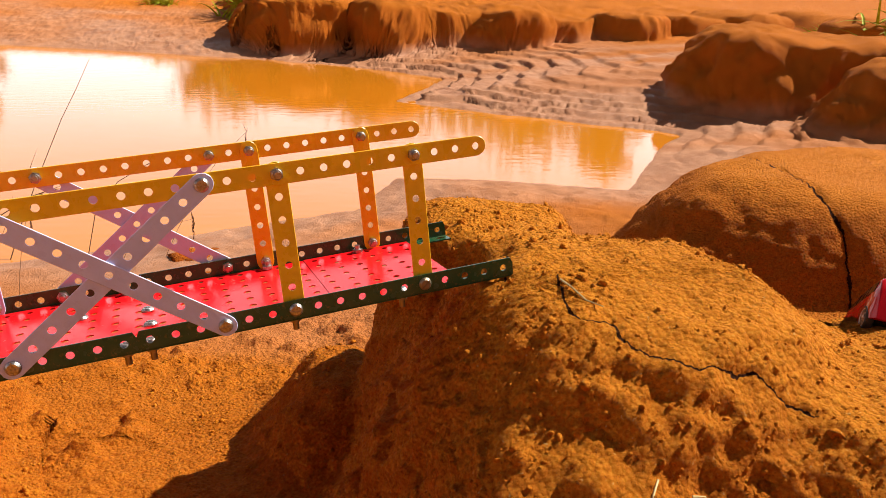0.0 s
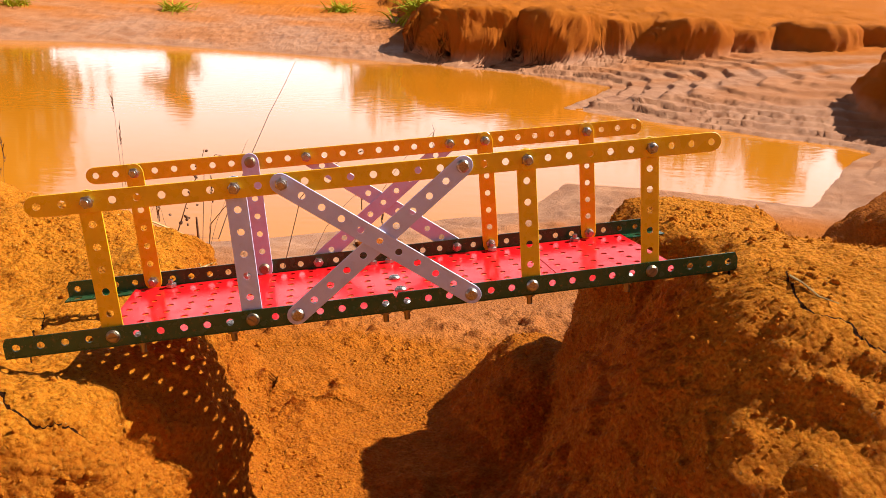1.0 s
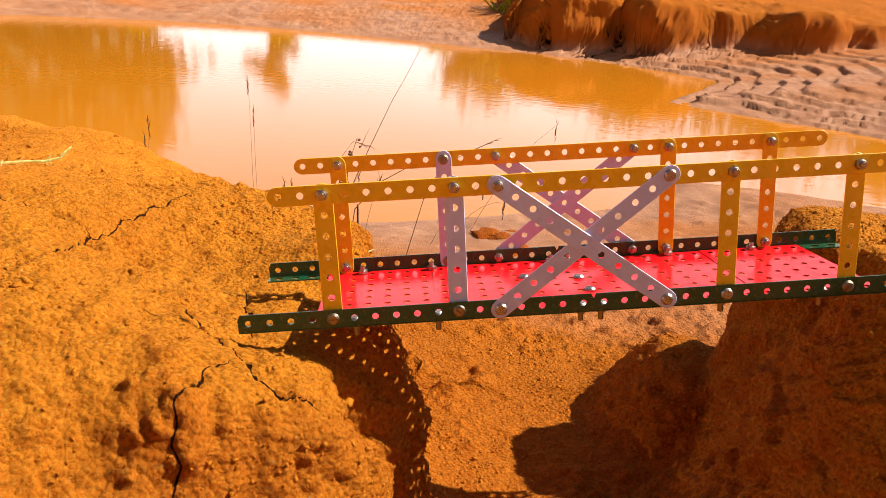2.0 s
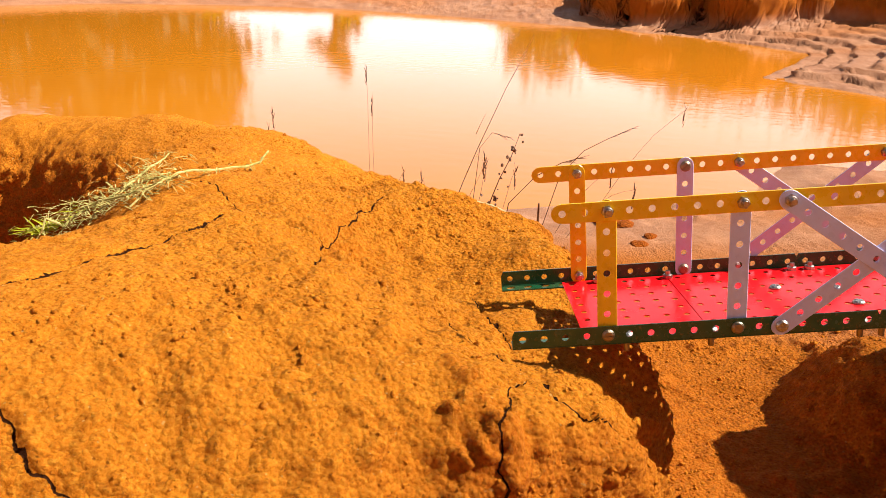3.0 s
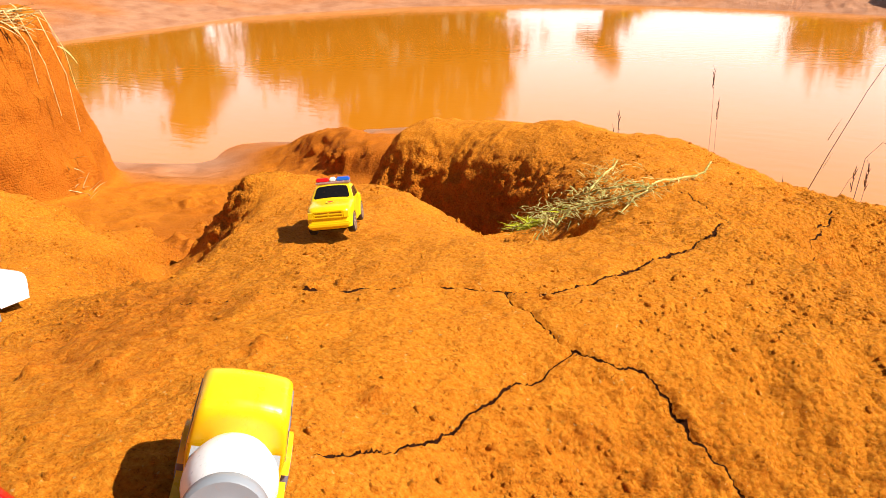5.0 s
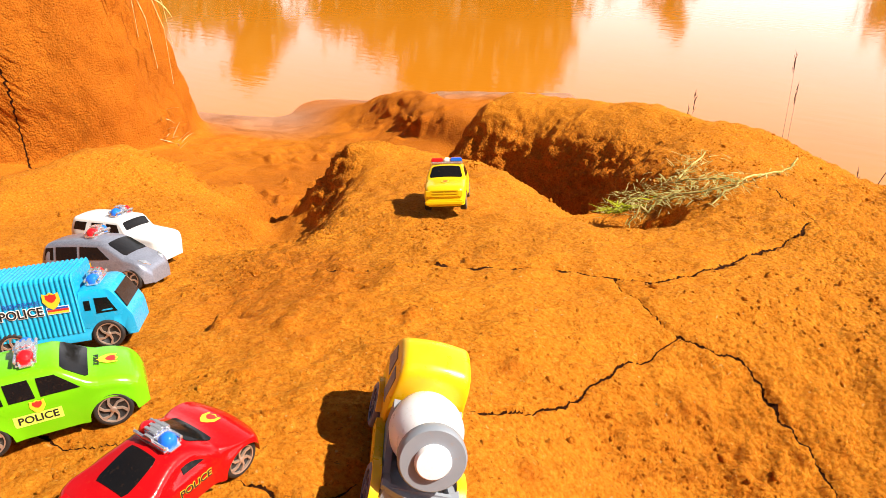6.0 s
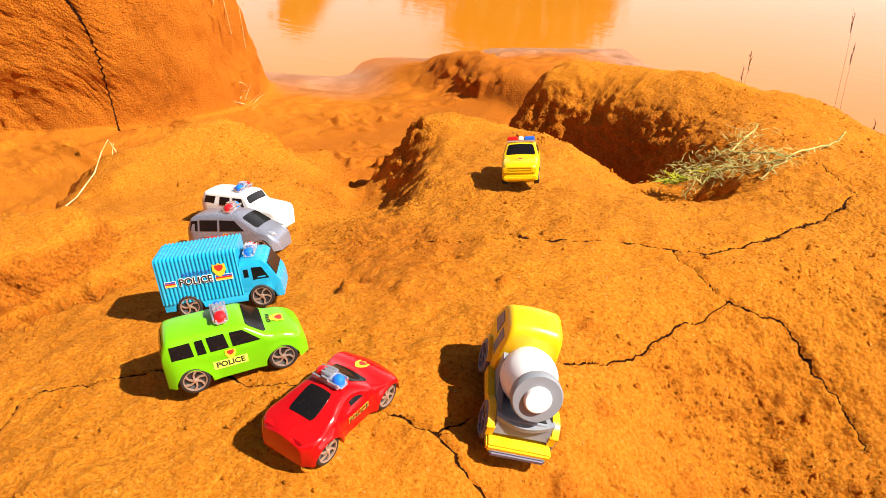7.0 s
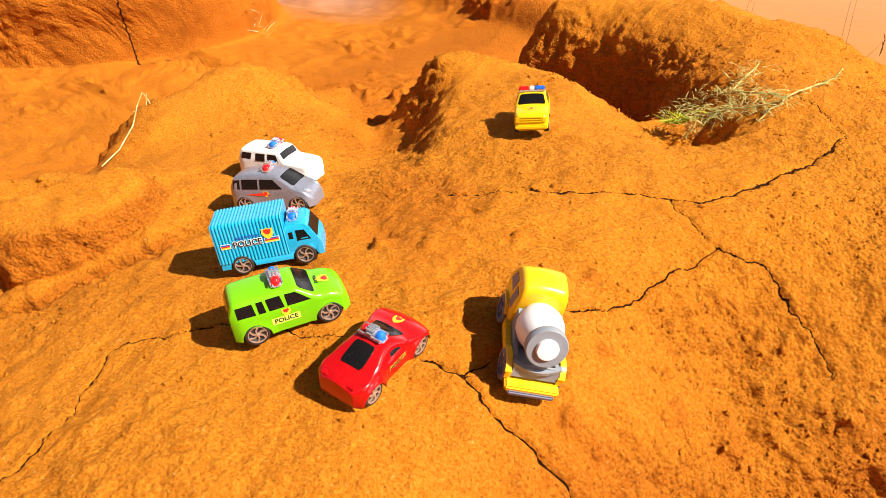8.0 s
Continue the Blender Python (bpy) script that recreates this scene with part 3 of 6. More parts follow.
    me.loops.foreach_set("vertex_index", quads.astype(np.int32).ravel())
    me.polygons.add(len(quads))
    me.polygons.foreach_set("loop_start", (np.arange(len(quads)) * 4).astype(np.int32))
    me.polygons.foreach_set("use_smooth", np.ones(len(quads), bool))
    damp = me.attributes.new("damp", "FLOAT", "POINT")
    reach = 0.075 - 0.040 * np.clip((-0.5 - gx) / 0.2, 0, 1) * np.clip((2.4 - gy) / 0.4, 0, 1) + 0.05 * np.clip(gx / 0.3, 0, 1) + 0.15 * np.clip((gy - 2.2) / 1.5, 0, 1)
    wetness = np.clip(1.1 - (z - 0.01) / reach + 0.35 * vnoise(gx * 2.5, gy * 5), 0, 1) * (1 - dry) * np.clip((11 - gy) / 3.0, 0, 1)
    damp.data.foreach_set("value", wetness.astype(np.float32).ravel())
    dug = me.attributes.new("dug", "FLOAT", "POINT")  # freshly turned, redder earth between the cars and the pickup
    patch = np.clip(1.6 - 1.6 * np.hypot((gx + gy + 0.450) / 0.115, (gx - gy + 0.870) / 0.185) + 0.5 * vnoise(gx * 40, gy * 40), 0, 1)
    for cx, cy, r, high in KNOBS:
        patch = np.maximum(patch, np.exp(-((gx - cx) ** 2 + (gy - cy) ** 2) / (1.5 * r) ** 2))
    dug.data.foreach_set("value", patch.astype(np.float32).ravel())
    crust_shade = me.attributes.new("crust_shade", "FLOAT", "POINT")  # sun-faded orange on tops, red earth below and beyond, painted shade on steep faces
    bleach_less_shade = np.clip(1.15 - 0.75 * steep + 0.25 * vnoise(gx * 6, gy * 6), 0, 1) * (0.25 + 0.30 * np.clip((-1.3 - gx) / 0.2, 0, 1) * near + 0.75 * near * np.clip((z - 0.19 - 0.07 * np.clip(gx / 0.1, 0, 1)) / 0.10, 0, 1) * np.clip((gx + 1.45) / 0.15, 0, 1) * np.clip((1.9 - gx) / 0.4, 0, 1))
    crust_shade.data.foreach_set("value", bleach_less_shade.astype(np.float32).ravel())
    rugged = me.attributes.new("rugged", "FLOAT", "POINT")  # where the surface is crumbly
    crumbly = np.clip(0.10 + 0.9 * np.clip((gx + 0.42) / 0.14, 0, 1) + 0.8 * steep + 0.5 * vnoise(gx * 8 + 2, gy * 8), 0.1, 1) * (1 - 0.85 * wetness)
    rugged.data.foreach_set("value", crumbly.astype(np.float32).ravel())
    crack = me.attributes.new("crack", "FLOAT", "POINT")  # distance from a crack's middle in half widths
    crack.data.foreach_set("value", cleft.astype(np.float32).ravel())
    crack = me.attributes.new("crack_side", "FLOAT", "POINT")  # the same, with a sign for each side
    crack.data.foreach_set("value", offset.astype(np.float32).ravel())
    me.update(calc_edges=True)
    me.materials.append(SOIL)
    # loose crumbs of earth, lying where the surface is
    r = np.random.default_rng(5)
    pick = np.flatnonzero(((gx > -1.2) & (gx < 0.5) & (gy > -0.2) & (gy < 0.95) & (cleft > 3.0)).ravel())
    where = np.stack([px, py, pz], -1).reshape(-1, 3)[pick]
    lumpy = vnoise(where[:, 0] * 14, where[:, 1] * 14) + 0.6 * vnoise(where[:, 0] * 45, where[:, 1] * 45) + 0.1 * patch.ravel()[pick] + 0.8 * steep.ravel()[pick] + 0.45 * np.clip((where[:, 0] + 0.42) / 0.14, 0, 1)
    chance = np.clip(0.25 + lumpy, 0.02, 2) ** 2 * area.ravel()[pick]
    spots = where[r.choice(len(pick), 30000, replace=False, p=chance / chance.sum())]
    return spots, tagged(new("ground", me), "cracked orange laterite earth in rounded eroded mounds", "ground", kind="structure")


spots, ground = build_ground()


def ground_z(x, y):
    return float(level(np.array([float(x)]), np.array([float(y)]))[0][0])


def build_crumbs(spots):
    """Small angular clods, joined into one mesh."""
    r = np.random.default_rng(8)
    g = (1 + 5 ** 0.5) / 2
    ico = np.array([(-1, g, 0), (1, g, 0), (-1, -g, 0), (1, -g, 0), (0, -1, g), (0, 1, g), (0, -1, -g), (0, 1, -g), (g, 0, -1), (g, 0, 1), (-g, 0, -1), (-g, 0, 1)]) / 1.9
    faces = np.array([(0, 11, 5), (0, 5, 1), (0, 1, 7), (0, 7, 10), (0, 10, 11), (1, 5, 9), (5, 11, 4), (11, 10, 2), (10, 7, 6), (7, 1, 8),
                      (3, 9, 4), (3, 4, 2), (3, 2, 6), (3, 6, 8), (3, 8, 9), (4, 9, 5), (2, 4, 11), (6, 2, 10), (8, 6, 7), (9, 8, 1)])
    n = len(spots)
    size = 0.0005 + 0.0009 * r.random(n) ** 2 + 0.0020 * r.random(n) ** 16
    shape = ico[None] * (1 + 0.35 * r.standard_normal((n, 12, 1))) * (0.7 + 0.6 * r.random((n, 1, 3)))
    co = spots[:, None] + shape * size[:, None, None]
    idx = faces[None] + (np.arange(n) * 12)[:, None, None]
    me = bpy.data.meshes.new("earth_crumb_litter")
    me.vertices.add(n * 12)
    me.vertices.foreach_set("co", co.astype(np.float32).ravel())
    me.loops.add(n * 60)
    me.loops.foreach_set("vertex_index", idx.astype(np.int32).ravel())
    me.polygons.add(n * 20)
    me.polygons.foreach_set("loop_start", (np.arange(n * 20) * 3).astype(np.int32))
    for name, value in (("crack", 30), ("crack_side", 30), ("crust_shade", 0.9), ("rugged", 0.4)):
        flat = me.attributes.new(name, "FLOAT", "POINT")
        flat.data.foreach_set("value", np.full(n * 12, value, np.float32))
    me.update(calc_edges=True)
    me.materials.append(SOIL)
    return tagged(new("earth_crumb_litter", me), "loose crumbs of dry orange earth on the mounds", "earth crumbs", kind="stuff")


crumb_litter = build_crumbs(spots)

bm = bmesh.new()
bmesh.ops.create_grid(bm, x_segments=8, y_segments=8, size=1)
bmesh.ops.transform(bm, matrix=Matrix.Translation((-1.3, 3.3, 0)) @ Matrix.Diagonal((4.2, 2.6, 1, 1)), verts=bm.verts)
pond = part("pond_water", bm, WATER)
tagged(pond, "still muddy orange pond water mirroring sky and trees", "water", kind="structure")

# ---- the metal bridge ----
P = 0.0127  # hole pitch
HOLE, STRIP, THICK = 0.0021, 0.0116, 0.0009


def perforated(bm, nx, ny, px, py, thick, round_ends=False, slot=1.0):
    """A plate of nx by ny cells, each with a hole, from the middle of the first cell along +x and +y; its underside at z = 0."""
    seg = 16
    for i in range(nx):
        for j in range(ny):
            rings = []
            for k in range(seg):
                a = 2 * math.pi * k / seg
                c, s = math.cos(a), math.sin(a)
                hx, hy = c * HOLE * slot, s * HOLE
                m = max(abs(c), abs(s))
                ox, oy = c / m * px / 2, s / m * py / 2
                if round_ends and ((i == 0 and c < -1e-6) or (i == nx - 1 and c > 1e-6)):
                    ox, oy = c * py / 2 * px / py, s * py / 2
                rings.append(((i * px + hx, j * py + hy), (i * px + ox, j * py + oy)))
            vi = [[bm.verts.new((*r[0], z)) for r in rings] for z in (0, thick)]
            vo = [[bm.verts.new((*r[1], z)) for r in rings] for z in (0, thick)]
            for k in range(seg):
                n = (k + 1) % seg
                bm.faces.new((vi[1][k], vo[1][k], vo[1][n], vi[1][n]))
                bm.faces.new((vi[0][k], vi[0][n], vo[0][n], vo[0][k]))
                bm.faces.new((vi[0][k], vi[1][k], vi[1][n], vi[0][n]))
                mx = (rings[k][1][0] + rings[n][1][0]) / 2 - i * px
                my = (rings[k][1][1] + rings[n][1][1]) / 2 - j * py
                inner = (abs(mx - px / 2) < 1e-7 and i < nx - 1) or (abs(mx + px / 2) < 1e-7 and i > 0) or (abs(my - py / 2) < 1e-7 and j < ny - 1) or (abs(my + py / 2) < 1e-7 and j > 0)
                if not inner:
                    bm.faces.new((vo[0][k], vo[0][n], vo[1][n], vo[1][k]))
    bmesh.ops.remove_doubles(bm, verts=bm.verts, dist=1e-6)
    return bm


def strip_mesh(n):
    bm = perforated(bmesh.new(), n, 1, P, STRIP, THICK, True)
    rims = [e for e in bm.edges if len(e.link_faces) == 2 and e.calc_face_angle(0) > 1.0 and max(math.hypot(v.co.x - round(v.co.x / P) * P, v.co.y) for v in e.verts) > HOLE * 1.2]
    bmesh.ops.bevel(bm, geom=rims, offset=0.00022, segments=1, affect="EDGES")
    return bm


def girder_mesh(n):
    """An angle girder: an upright flange with round holes and a level flange with slots."""
    bm = perforated(bmesh.new(), n, 1, P, 0.0112, THICK)
    bmesh.ops.transform(bm, matrix=Matrix.Rotation(radians(90), 4, "X"), verts=bm.verts)
    flat = perforated(bmesh.new(), n, 1, P, 0.0112, THICK, slot=1.7)
    bmesh.ops.transform(flat, matrix=Matrix.Translation((0, 0.0056 - THICK, -0.0056 - THICK / 2)), verts=flat.verts)
    tmp = bpy.data.meshes.new("flange")
    flat.to_mesh(tmp)
    flat.free()
    bm.from_mesh(tmp)
    bpy.data.meshes.remove(tmp)
    for v in bm.verts:  # clipped corners
        if v.co.z > 0.004 and (v.co.x < -P * 0.45 or v.co.x > (n - 0.55) * P):
            v.co.x += 0.0016 if v.co.x < 0 else -0.0016
    return bm


def disc(bm, r, z0, z1, seg=18, top=None, at=(0, 0)):
    top = r if top is None else top
    a = [bm.verts.new((at[0] + r * math.cos(2 * math.pi * k / seg), at[1] + r * math.sin(2 * math.pi * k / seg), z0)) for k in range(seg)]
    b = [bm.verts.new((at[0] + top * math.cos(2 * math.pi * k / seg), at[1] + top * math.sin(2 * math.pi * k / seg), z1)) for k in range(seg)]
    bm.faces.new(a[::-1])
    bm.faces.new(b)
    for k in range(seg):
        bm.faces.new((a[k], a[(k + 1) % seg], b[(k + 1) % seg], b[k]))


def nut_mesh():
    bm = bmesh.new()
    disc(bm, 0.0036, 0, 0.0022, 6, 0.0036)
    disc(bm, 0.0030, 0.0022, 0.0026, 18, 0.0024)
    disc(bm, 0.0019, 0.0024, 0.0052, 14, 0.0017)
    return bm


def head_mesh(cross):
    bm = bmesh.new()
    disc(bm, 0.0038, 0, 0.0007, 22)
    disc(bm, 0.0038, 0.0007, 0.0013, 22, 0.0034)
    # domed top in quarters or halves, so that the slot lies open
    for sx in (-1, 1):
        for sy in ((-1, 1) if cross else (0,)):
            g = 0.00035
            pts = []
            for k in range(7):
                a = math.pi / 2 * k / 6 if cross else math.pi * (k / 6 - 0.5)
                x, y = 0.0033 * math.cos(a), 0.0033 * math.sin(a)
                if cross:
                    pts.append((sx * max(x, g), sy * max(y, g)))
                else:
                    pts.append((sx * max(x, g), y))
            if cross:
                pts.append((sx * g, sy * g))
            lowv = [bm.verts.new((x, y, 0.0013)) for x, y in pts]
            topv = [bm.verts.new((x * 0.8 + (0.2 * sx * g), y * 0.8 + (0.2 * sy * g), 0.0019)) for x, y in pts]
            bm.faces.new(topv)
            for k in range(len(pts)):
                bm.faces.new((lowv[k], lowv[(k + 1) % len(pts)], topv[(k + 1) % len(pts)], topv[k]))
    bmesh.ops.recalc_face_normals(bm, faces=bm.faces)
    return bm


def shank_mesh():
    bm = bmesh.new()
    disc(bm, 0.0034, 0, 0.0024, 6)
    disc(bm, 0.0018, 0.0024, 0.0075, 12, 0.0017)
    return bm


def mesh_of(name, bm, mat):
    me = bpy.data.meshes.new(name)
    bm.normal_update()
    bm.to_mesh(me)
    bm.free()
    me.materials.append(mat)
    return me


def build_bridge():
    ux = Vector((0.312, 0.046, 0.034)).normalized()
    up = Vector((-0.119, 0.100, 0.987))
    up = (up - ux * up.dot(ux)).normalized()
    uy = up.cross(ux)
    m = Matrix((ux, uy, up)).transposed().to_4x4()
    m.translation = Vector((-0.096, 0.462, 0.357)) - ux * (4 * P)
    b = thing("toy_bridge", m, "painted perforated metal construction-set footbridge spanning two earth mounds", "toy bridge")
    W = 0.1115
    X90 = Matrix.Rotation(radians(90), 4, "X")
    XM90 = Matrix.Rotation(radians(-90), 4, "X")

    # girders, seventeen holes each, two end to end on either side
    g = mesh_of("girder", girder_mesh(17), GREEN)
    for k in (0, 17):
        share("girder", g, b, Matrix.Translation((k * P, 0.0, 0)))
        share("girder", g, b, Matrix.Translation(((k + 16) * P, W, 0)) @ Matrix.Rotation(math.pi, 4, "Z"))
    # deck plates
    for a, n, lift in ((3, 6, 0.0), (9, 8, 0.0004), (17, 8, 0.0), (25, 6, 0.0004)):
        bm = perforated(bmesh.new(), n, 8, P, (W - 0.0036) / 8, 0.0007)
        part("deck_plate", bm, RED, b, at=Matrix.Translation(((a + 0.5) * P, 0.0018 + (W - 0.0036) / 16, -0.0052 + lift)))
    # strips: (holes, first hole (u, v), angle, y, material, name)
    s31, s7, s11 = strip_mesh(31), strip_mesh(7), strip_mesh(11)
    rail = mesh_of("handrail", s31, YELLOW)
    post = mesh_of("post", s7, YELLOW)
    post_l = mesh_of("post", strip_mesh(7), LILAC)
    brace = mesh_of("brace", s11, LILAC)
    T = 6 * P

    def lay(name, me, u, v, angle, y):
        return share(name, me, b, Matrix.Translation((u * P, y, v)) @ Matrix.Rotation(radians(-angle), 4, "Y") @ X90)

    near_rail = lay("handrail", rail, 2, T, 0, -0.0003)
    far_rail = lay("handrail", rail, 2, T, 0, W + 0.0016)
    for u in (4, 29):
        lay("post", post, u, 0, 90, 0.0020)
    lay("post", post, 23, 0, 90, 0.0019)
    lay("post", post_l, 10, 0, 90, 0.0020)
    for u in (4, 23, 29):
        lay("post", post, u, 0, 90, W - 0.0011)
    lay("post", post_l, 10, 0, 90, W - 0.0011)
    tilt = math.degrees(math.atan2(6, 8))
    lay("brace", brace, 12, 0, tilt, -0.0014)
    lay("brace", brace, 12, T, -tilt, -0.0025)
    lay("brace", brace, 13, 0, tilt, W + 0.0030)
    lay("brace", brace, 13, T, -tilt, W + 0.0042)
    # fixings
    nut = mesh_of("nut", nut_mesh(), STEEL)
    cross_head = mesh_of("bolt", head_mesh(True), STEEL)
    slot_head = mesh_of("bolt", head_mesh(False), BRASS)
    shank = mesh_of("bolt", shank_mesh(), BRASS)
    front, back = X90, XM90

    def fix(me, name, u, v, y, turn, spin=0):
        share(name, me, b, Matrix.Translation((u * P, y, v)) @ turn @ Matrix.Rotation(radians(spin), 4, "Z"))

    for u, me, y in ((4, nut, -0.0012), (10, nut, -0.0012), (12, nut, -0.0034), (20, cross_head, -0.0025), (23, nut, -0.0012), (29, nut, -0.0012)):
        fix(me, "nut" if me is nut else "bolt", u, T, y, front, 17 * u)
    for u, me, y in ((4, slot_head, -0.0009), (10, slot_head, -0.0009), (12, cross_head, -0.0024), (20, cross_head, -0.0035), (23, cross_head, -0.0009), (29, slot_head, -0.0009)):
        fix(me, "bolt", u, 0, y, front, 23 * u)
    for u, me, y in ((4, nut, W - 0.0021), (10, slot_head, W - 0.0021), (13, nut, W + 0.0006), (21, nut, W + 0.0006), (23, nut, W - 0.0021), (29, nut, W - 0.0021)):
        fix(me, "nut" if me is nut else "bolt", u, T, y, front, 31 * u)
    for u, me in ((4, nut), (10, slot_head), (13, nut), (21, nut), (23, nut), (29, nut)):
        fix(me, "nut" if me is nut else "bolt", u, 0, W - (0.0021 if u in (4, 10, 23, 29) else 0.0), front, 41 * u)
    # deck bolts along both edges: head above, shank below
    flip = Matrix.Rotation(math.pi, 4, "X")
    for u in (5, 9, 16, 17, 23, 28):
        for y, me in ((0.0072, cross_head), (W - 0.0072, nut)):
            fix(me, "nut" if me is nut else "bolt", u, -0.0040, y, Matrix.Identity(4), 19 * u)
            fix(shank, "bolt", u, -0.0066, y, flip, 11 * u)
    for u, y in ((17, 0.035), (16.9, 0.062), (14, 0.07)):
        fix(cross_head, "bolt", u, -0.0040, y, Matrix.Identity(4), 30 * u)
    return b


bridge = build_bridge()

# ---- the toy vehicles ----
def plastic(name, color, rough=0.22):
    return paint(name, color, rough, wear=0.03, dusty=0.05)


GLASS_BLACK = paint("black_window_plastic", (0.006, 0.006, 0.007), 0.14, dusty=0.015)
GLASS_BLACK.node_tree.nodes["Principled BSDF"].inputs["Specular IOR Level"].default_value = 0.3
RUBBER = paint("black_tyre_plastic", (0.016, 0.015, 0.016), 0.55, dusty=0.05)
BRONZE = material("bronze_hub_plastic", (0.56, 0.41, 0.33), 0.28, 0.6)
CHROME = material("chrome_plastic", (0.72, 0.73, 0.78), 0.14, 0.75)
LAMP_RED = material("red_lamp_plastic", (0.75, 0.012, 0.018), 0.10)
LAMP_BLUE = material("blue_lamp_plastic", (0.015, 0.16, 0.75), 0.10)
INK = material("black_ink", (0.012, 0.012, 0.014), 0.5)
STICKER_YELLOW = material("yellow_sticker", (0.85, 0.55, 0.03), 0.4)
STICKER_PALE = material("pale_sticker", (0.62, 0.72, 0.10), 0.4)
STICKER_RED = material("red_sticker", (0.75, 0.03, 0.02), 0.4)
STICKER_WHITE = material("white_sticker", (0.82, 0.82, 0.80), 0.4)
STICKER_BLUE = material("blue_sticker", (0.02, 0.08, 0.42), 0.4)


def arc(cx, cz, r, n=8):
    """A wheel arch, from its rear foot over the top to its front foot."""
    return [(cx - r * math.cos(math.pi * k / n), cz + r * math.sin(math.pi * k / n)) for k in range(n + 1)]


def soften(points, times=2):
    """Rounds an open outline by cutting its corners, keeping both ends."""
    for _ in range(times):
        out = [points[0]]
        for (xa, za), (xb, zb) in zip(points, points[1:]):
            out += [(0.78 * xa + 0.22 * xb, 0.78 * za + 0.22 * zb), (0.22 * xa + 0.78 * xb, 0.22 * za + 0.78 * zb)]
        points = out + [points[-1]]
    return points


def shell(top, bottom, wheels, half, belt, lean, arch, nose=0.0, round_off=0.0020, rounds=1):
    """A car body: its upper outline from the tail to the nose, level underside with wheel arches, extruded to its width,
    leaning in above the belt line and narrowing towards nose and tail."""
    lower = []
    for cx in sorted(wheels, reverse=True):
        lower += [(x, max(z, bottom)) for x, z in reversed(arc(cx, bottom, arch))]
    top = soften(top, rounds)
    outline = top + lower
    bm = bmesh.new()
    sides = []
    for s in (-1, 1):
        sides.append([bm.verts.new((x, s * half, z)) for x, z in outline])
    bm.faces.new(sides[0])
    bm.faces.new(sides[1][::-1])
    n = len(outline)
    for k in range(n):
        bm.faces.new((sides[0][k], sides[1][k], sides[1][(k + 1) % n], sides[0][(k + 1) % n]))
    bmesh.ops.recalc_face_normals(bm, faces=bm.faces)
    roof = max(z for _, z in top)
    x0, x1 = min(x for x, _ in top), max(x for x, _ in top)
    for z in (belt - 0.004, belt, (belt + roof) / 2):
        bmesh.ops.bisect_plane(bm, geom=bm.verts[:] + bm.edges[:] + bm.faces[:], plane_co=(0, 0, z), plane_no=(0, 0, 1))
    for x in (x0 + 0.003, x0 + 0.008, x0 + 0.016, x1 - 0.016, x1 - 0.011, x1 - 0.007, x1 - 0.003):
        bmesh.ops.bisect_plane(bm, geom=bm.verts[:] + bm.edges[:] + bm.faces[:], plane_co=(x, 0, 0), plane_no=(1, 0, 0))
    for y in (-half * 0.5, half * 0.5):
        bmesh.ops.bisect_plane(bm, geom=bm.verts[:] + bm.edges[:] + bm.faces[:], plane_co=(0, y, 0), plane_no=(0, 1, 0))
    for v in bm.verts:
        v.co.y *= side_scale(v.co.x, v.co.z, belt, roof, lean, x0, x1, nose)
        # slightly domed roof and bonnet
        if v.co.z > belt - 0.003 and abs(v.co.y) < half * 0.6:
            v.co.z += 0.0007
    sharp = [e for e in bm.edges if len(e.link_faces) == 2 and e.calc_face_angle(0) > radians(55)]
    bmesh.ops.bevel(bm, geom=sharp, offset=round_off, segments=3, affect="EDGES", clamp_overlap=True)
    return bm


def side_scale(x, z, belt, roof, lean, x0, x1, nose):
    k = 1.0
    if z > belt:
        k *= 1 - lean * (z - belt) / max(1e-6, roof - belt)
    else:
        k *= 1 - 0.035 * (belt - z) / belt
    if x > x1 - 0.016:
        k *= 1 - nose * ((x - x1 + 0.016) / 0.016) ** 2
    if x < x0 + 0.016:
        k *= 1 - 0.6 * nose * ((x0 + 0.016 - x) / 0.016) ** 2
    return k


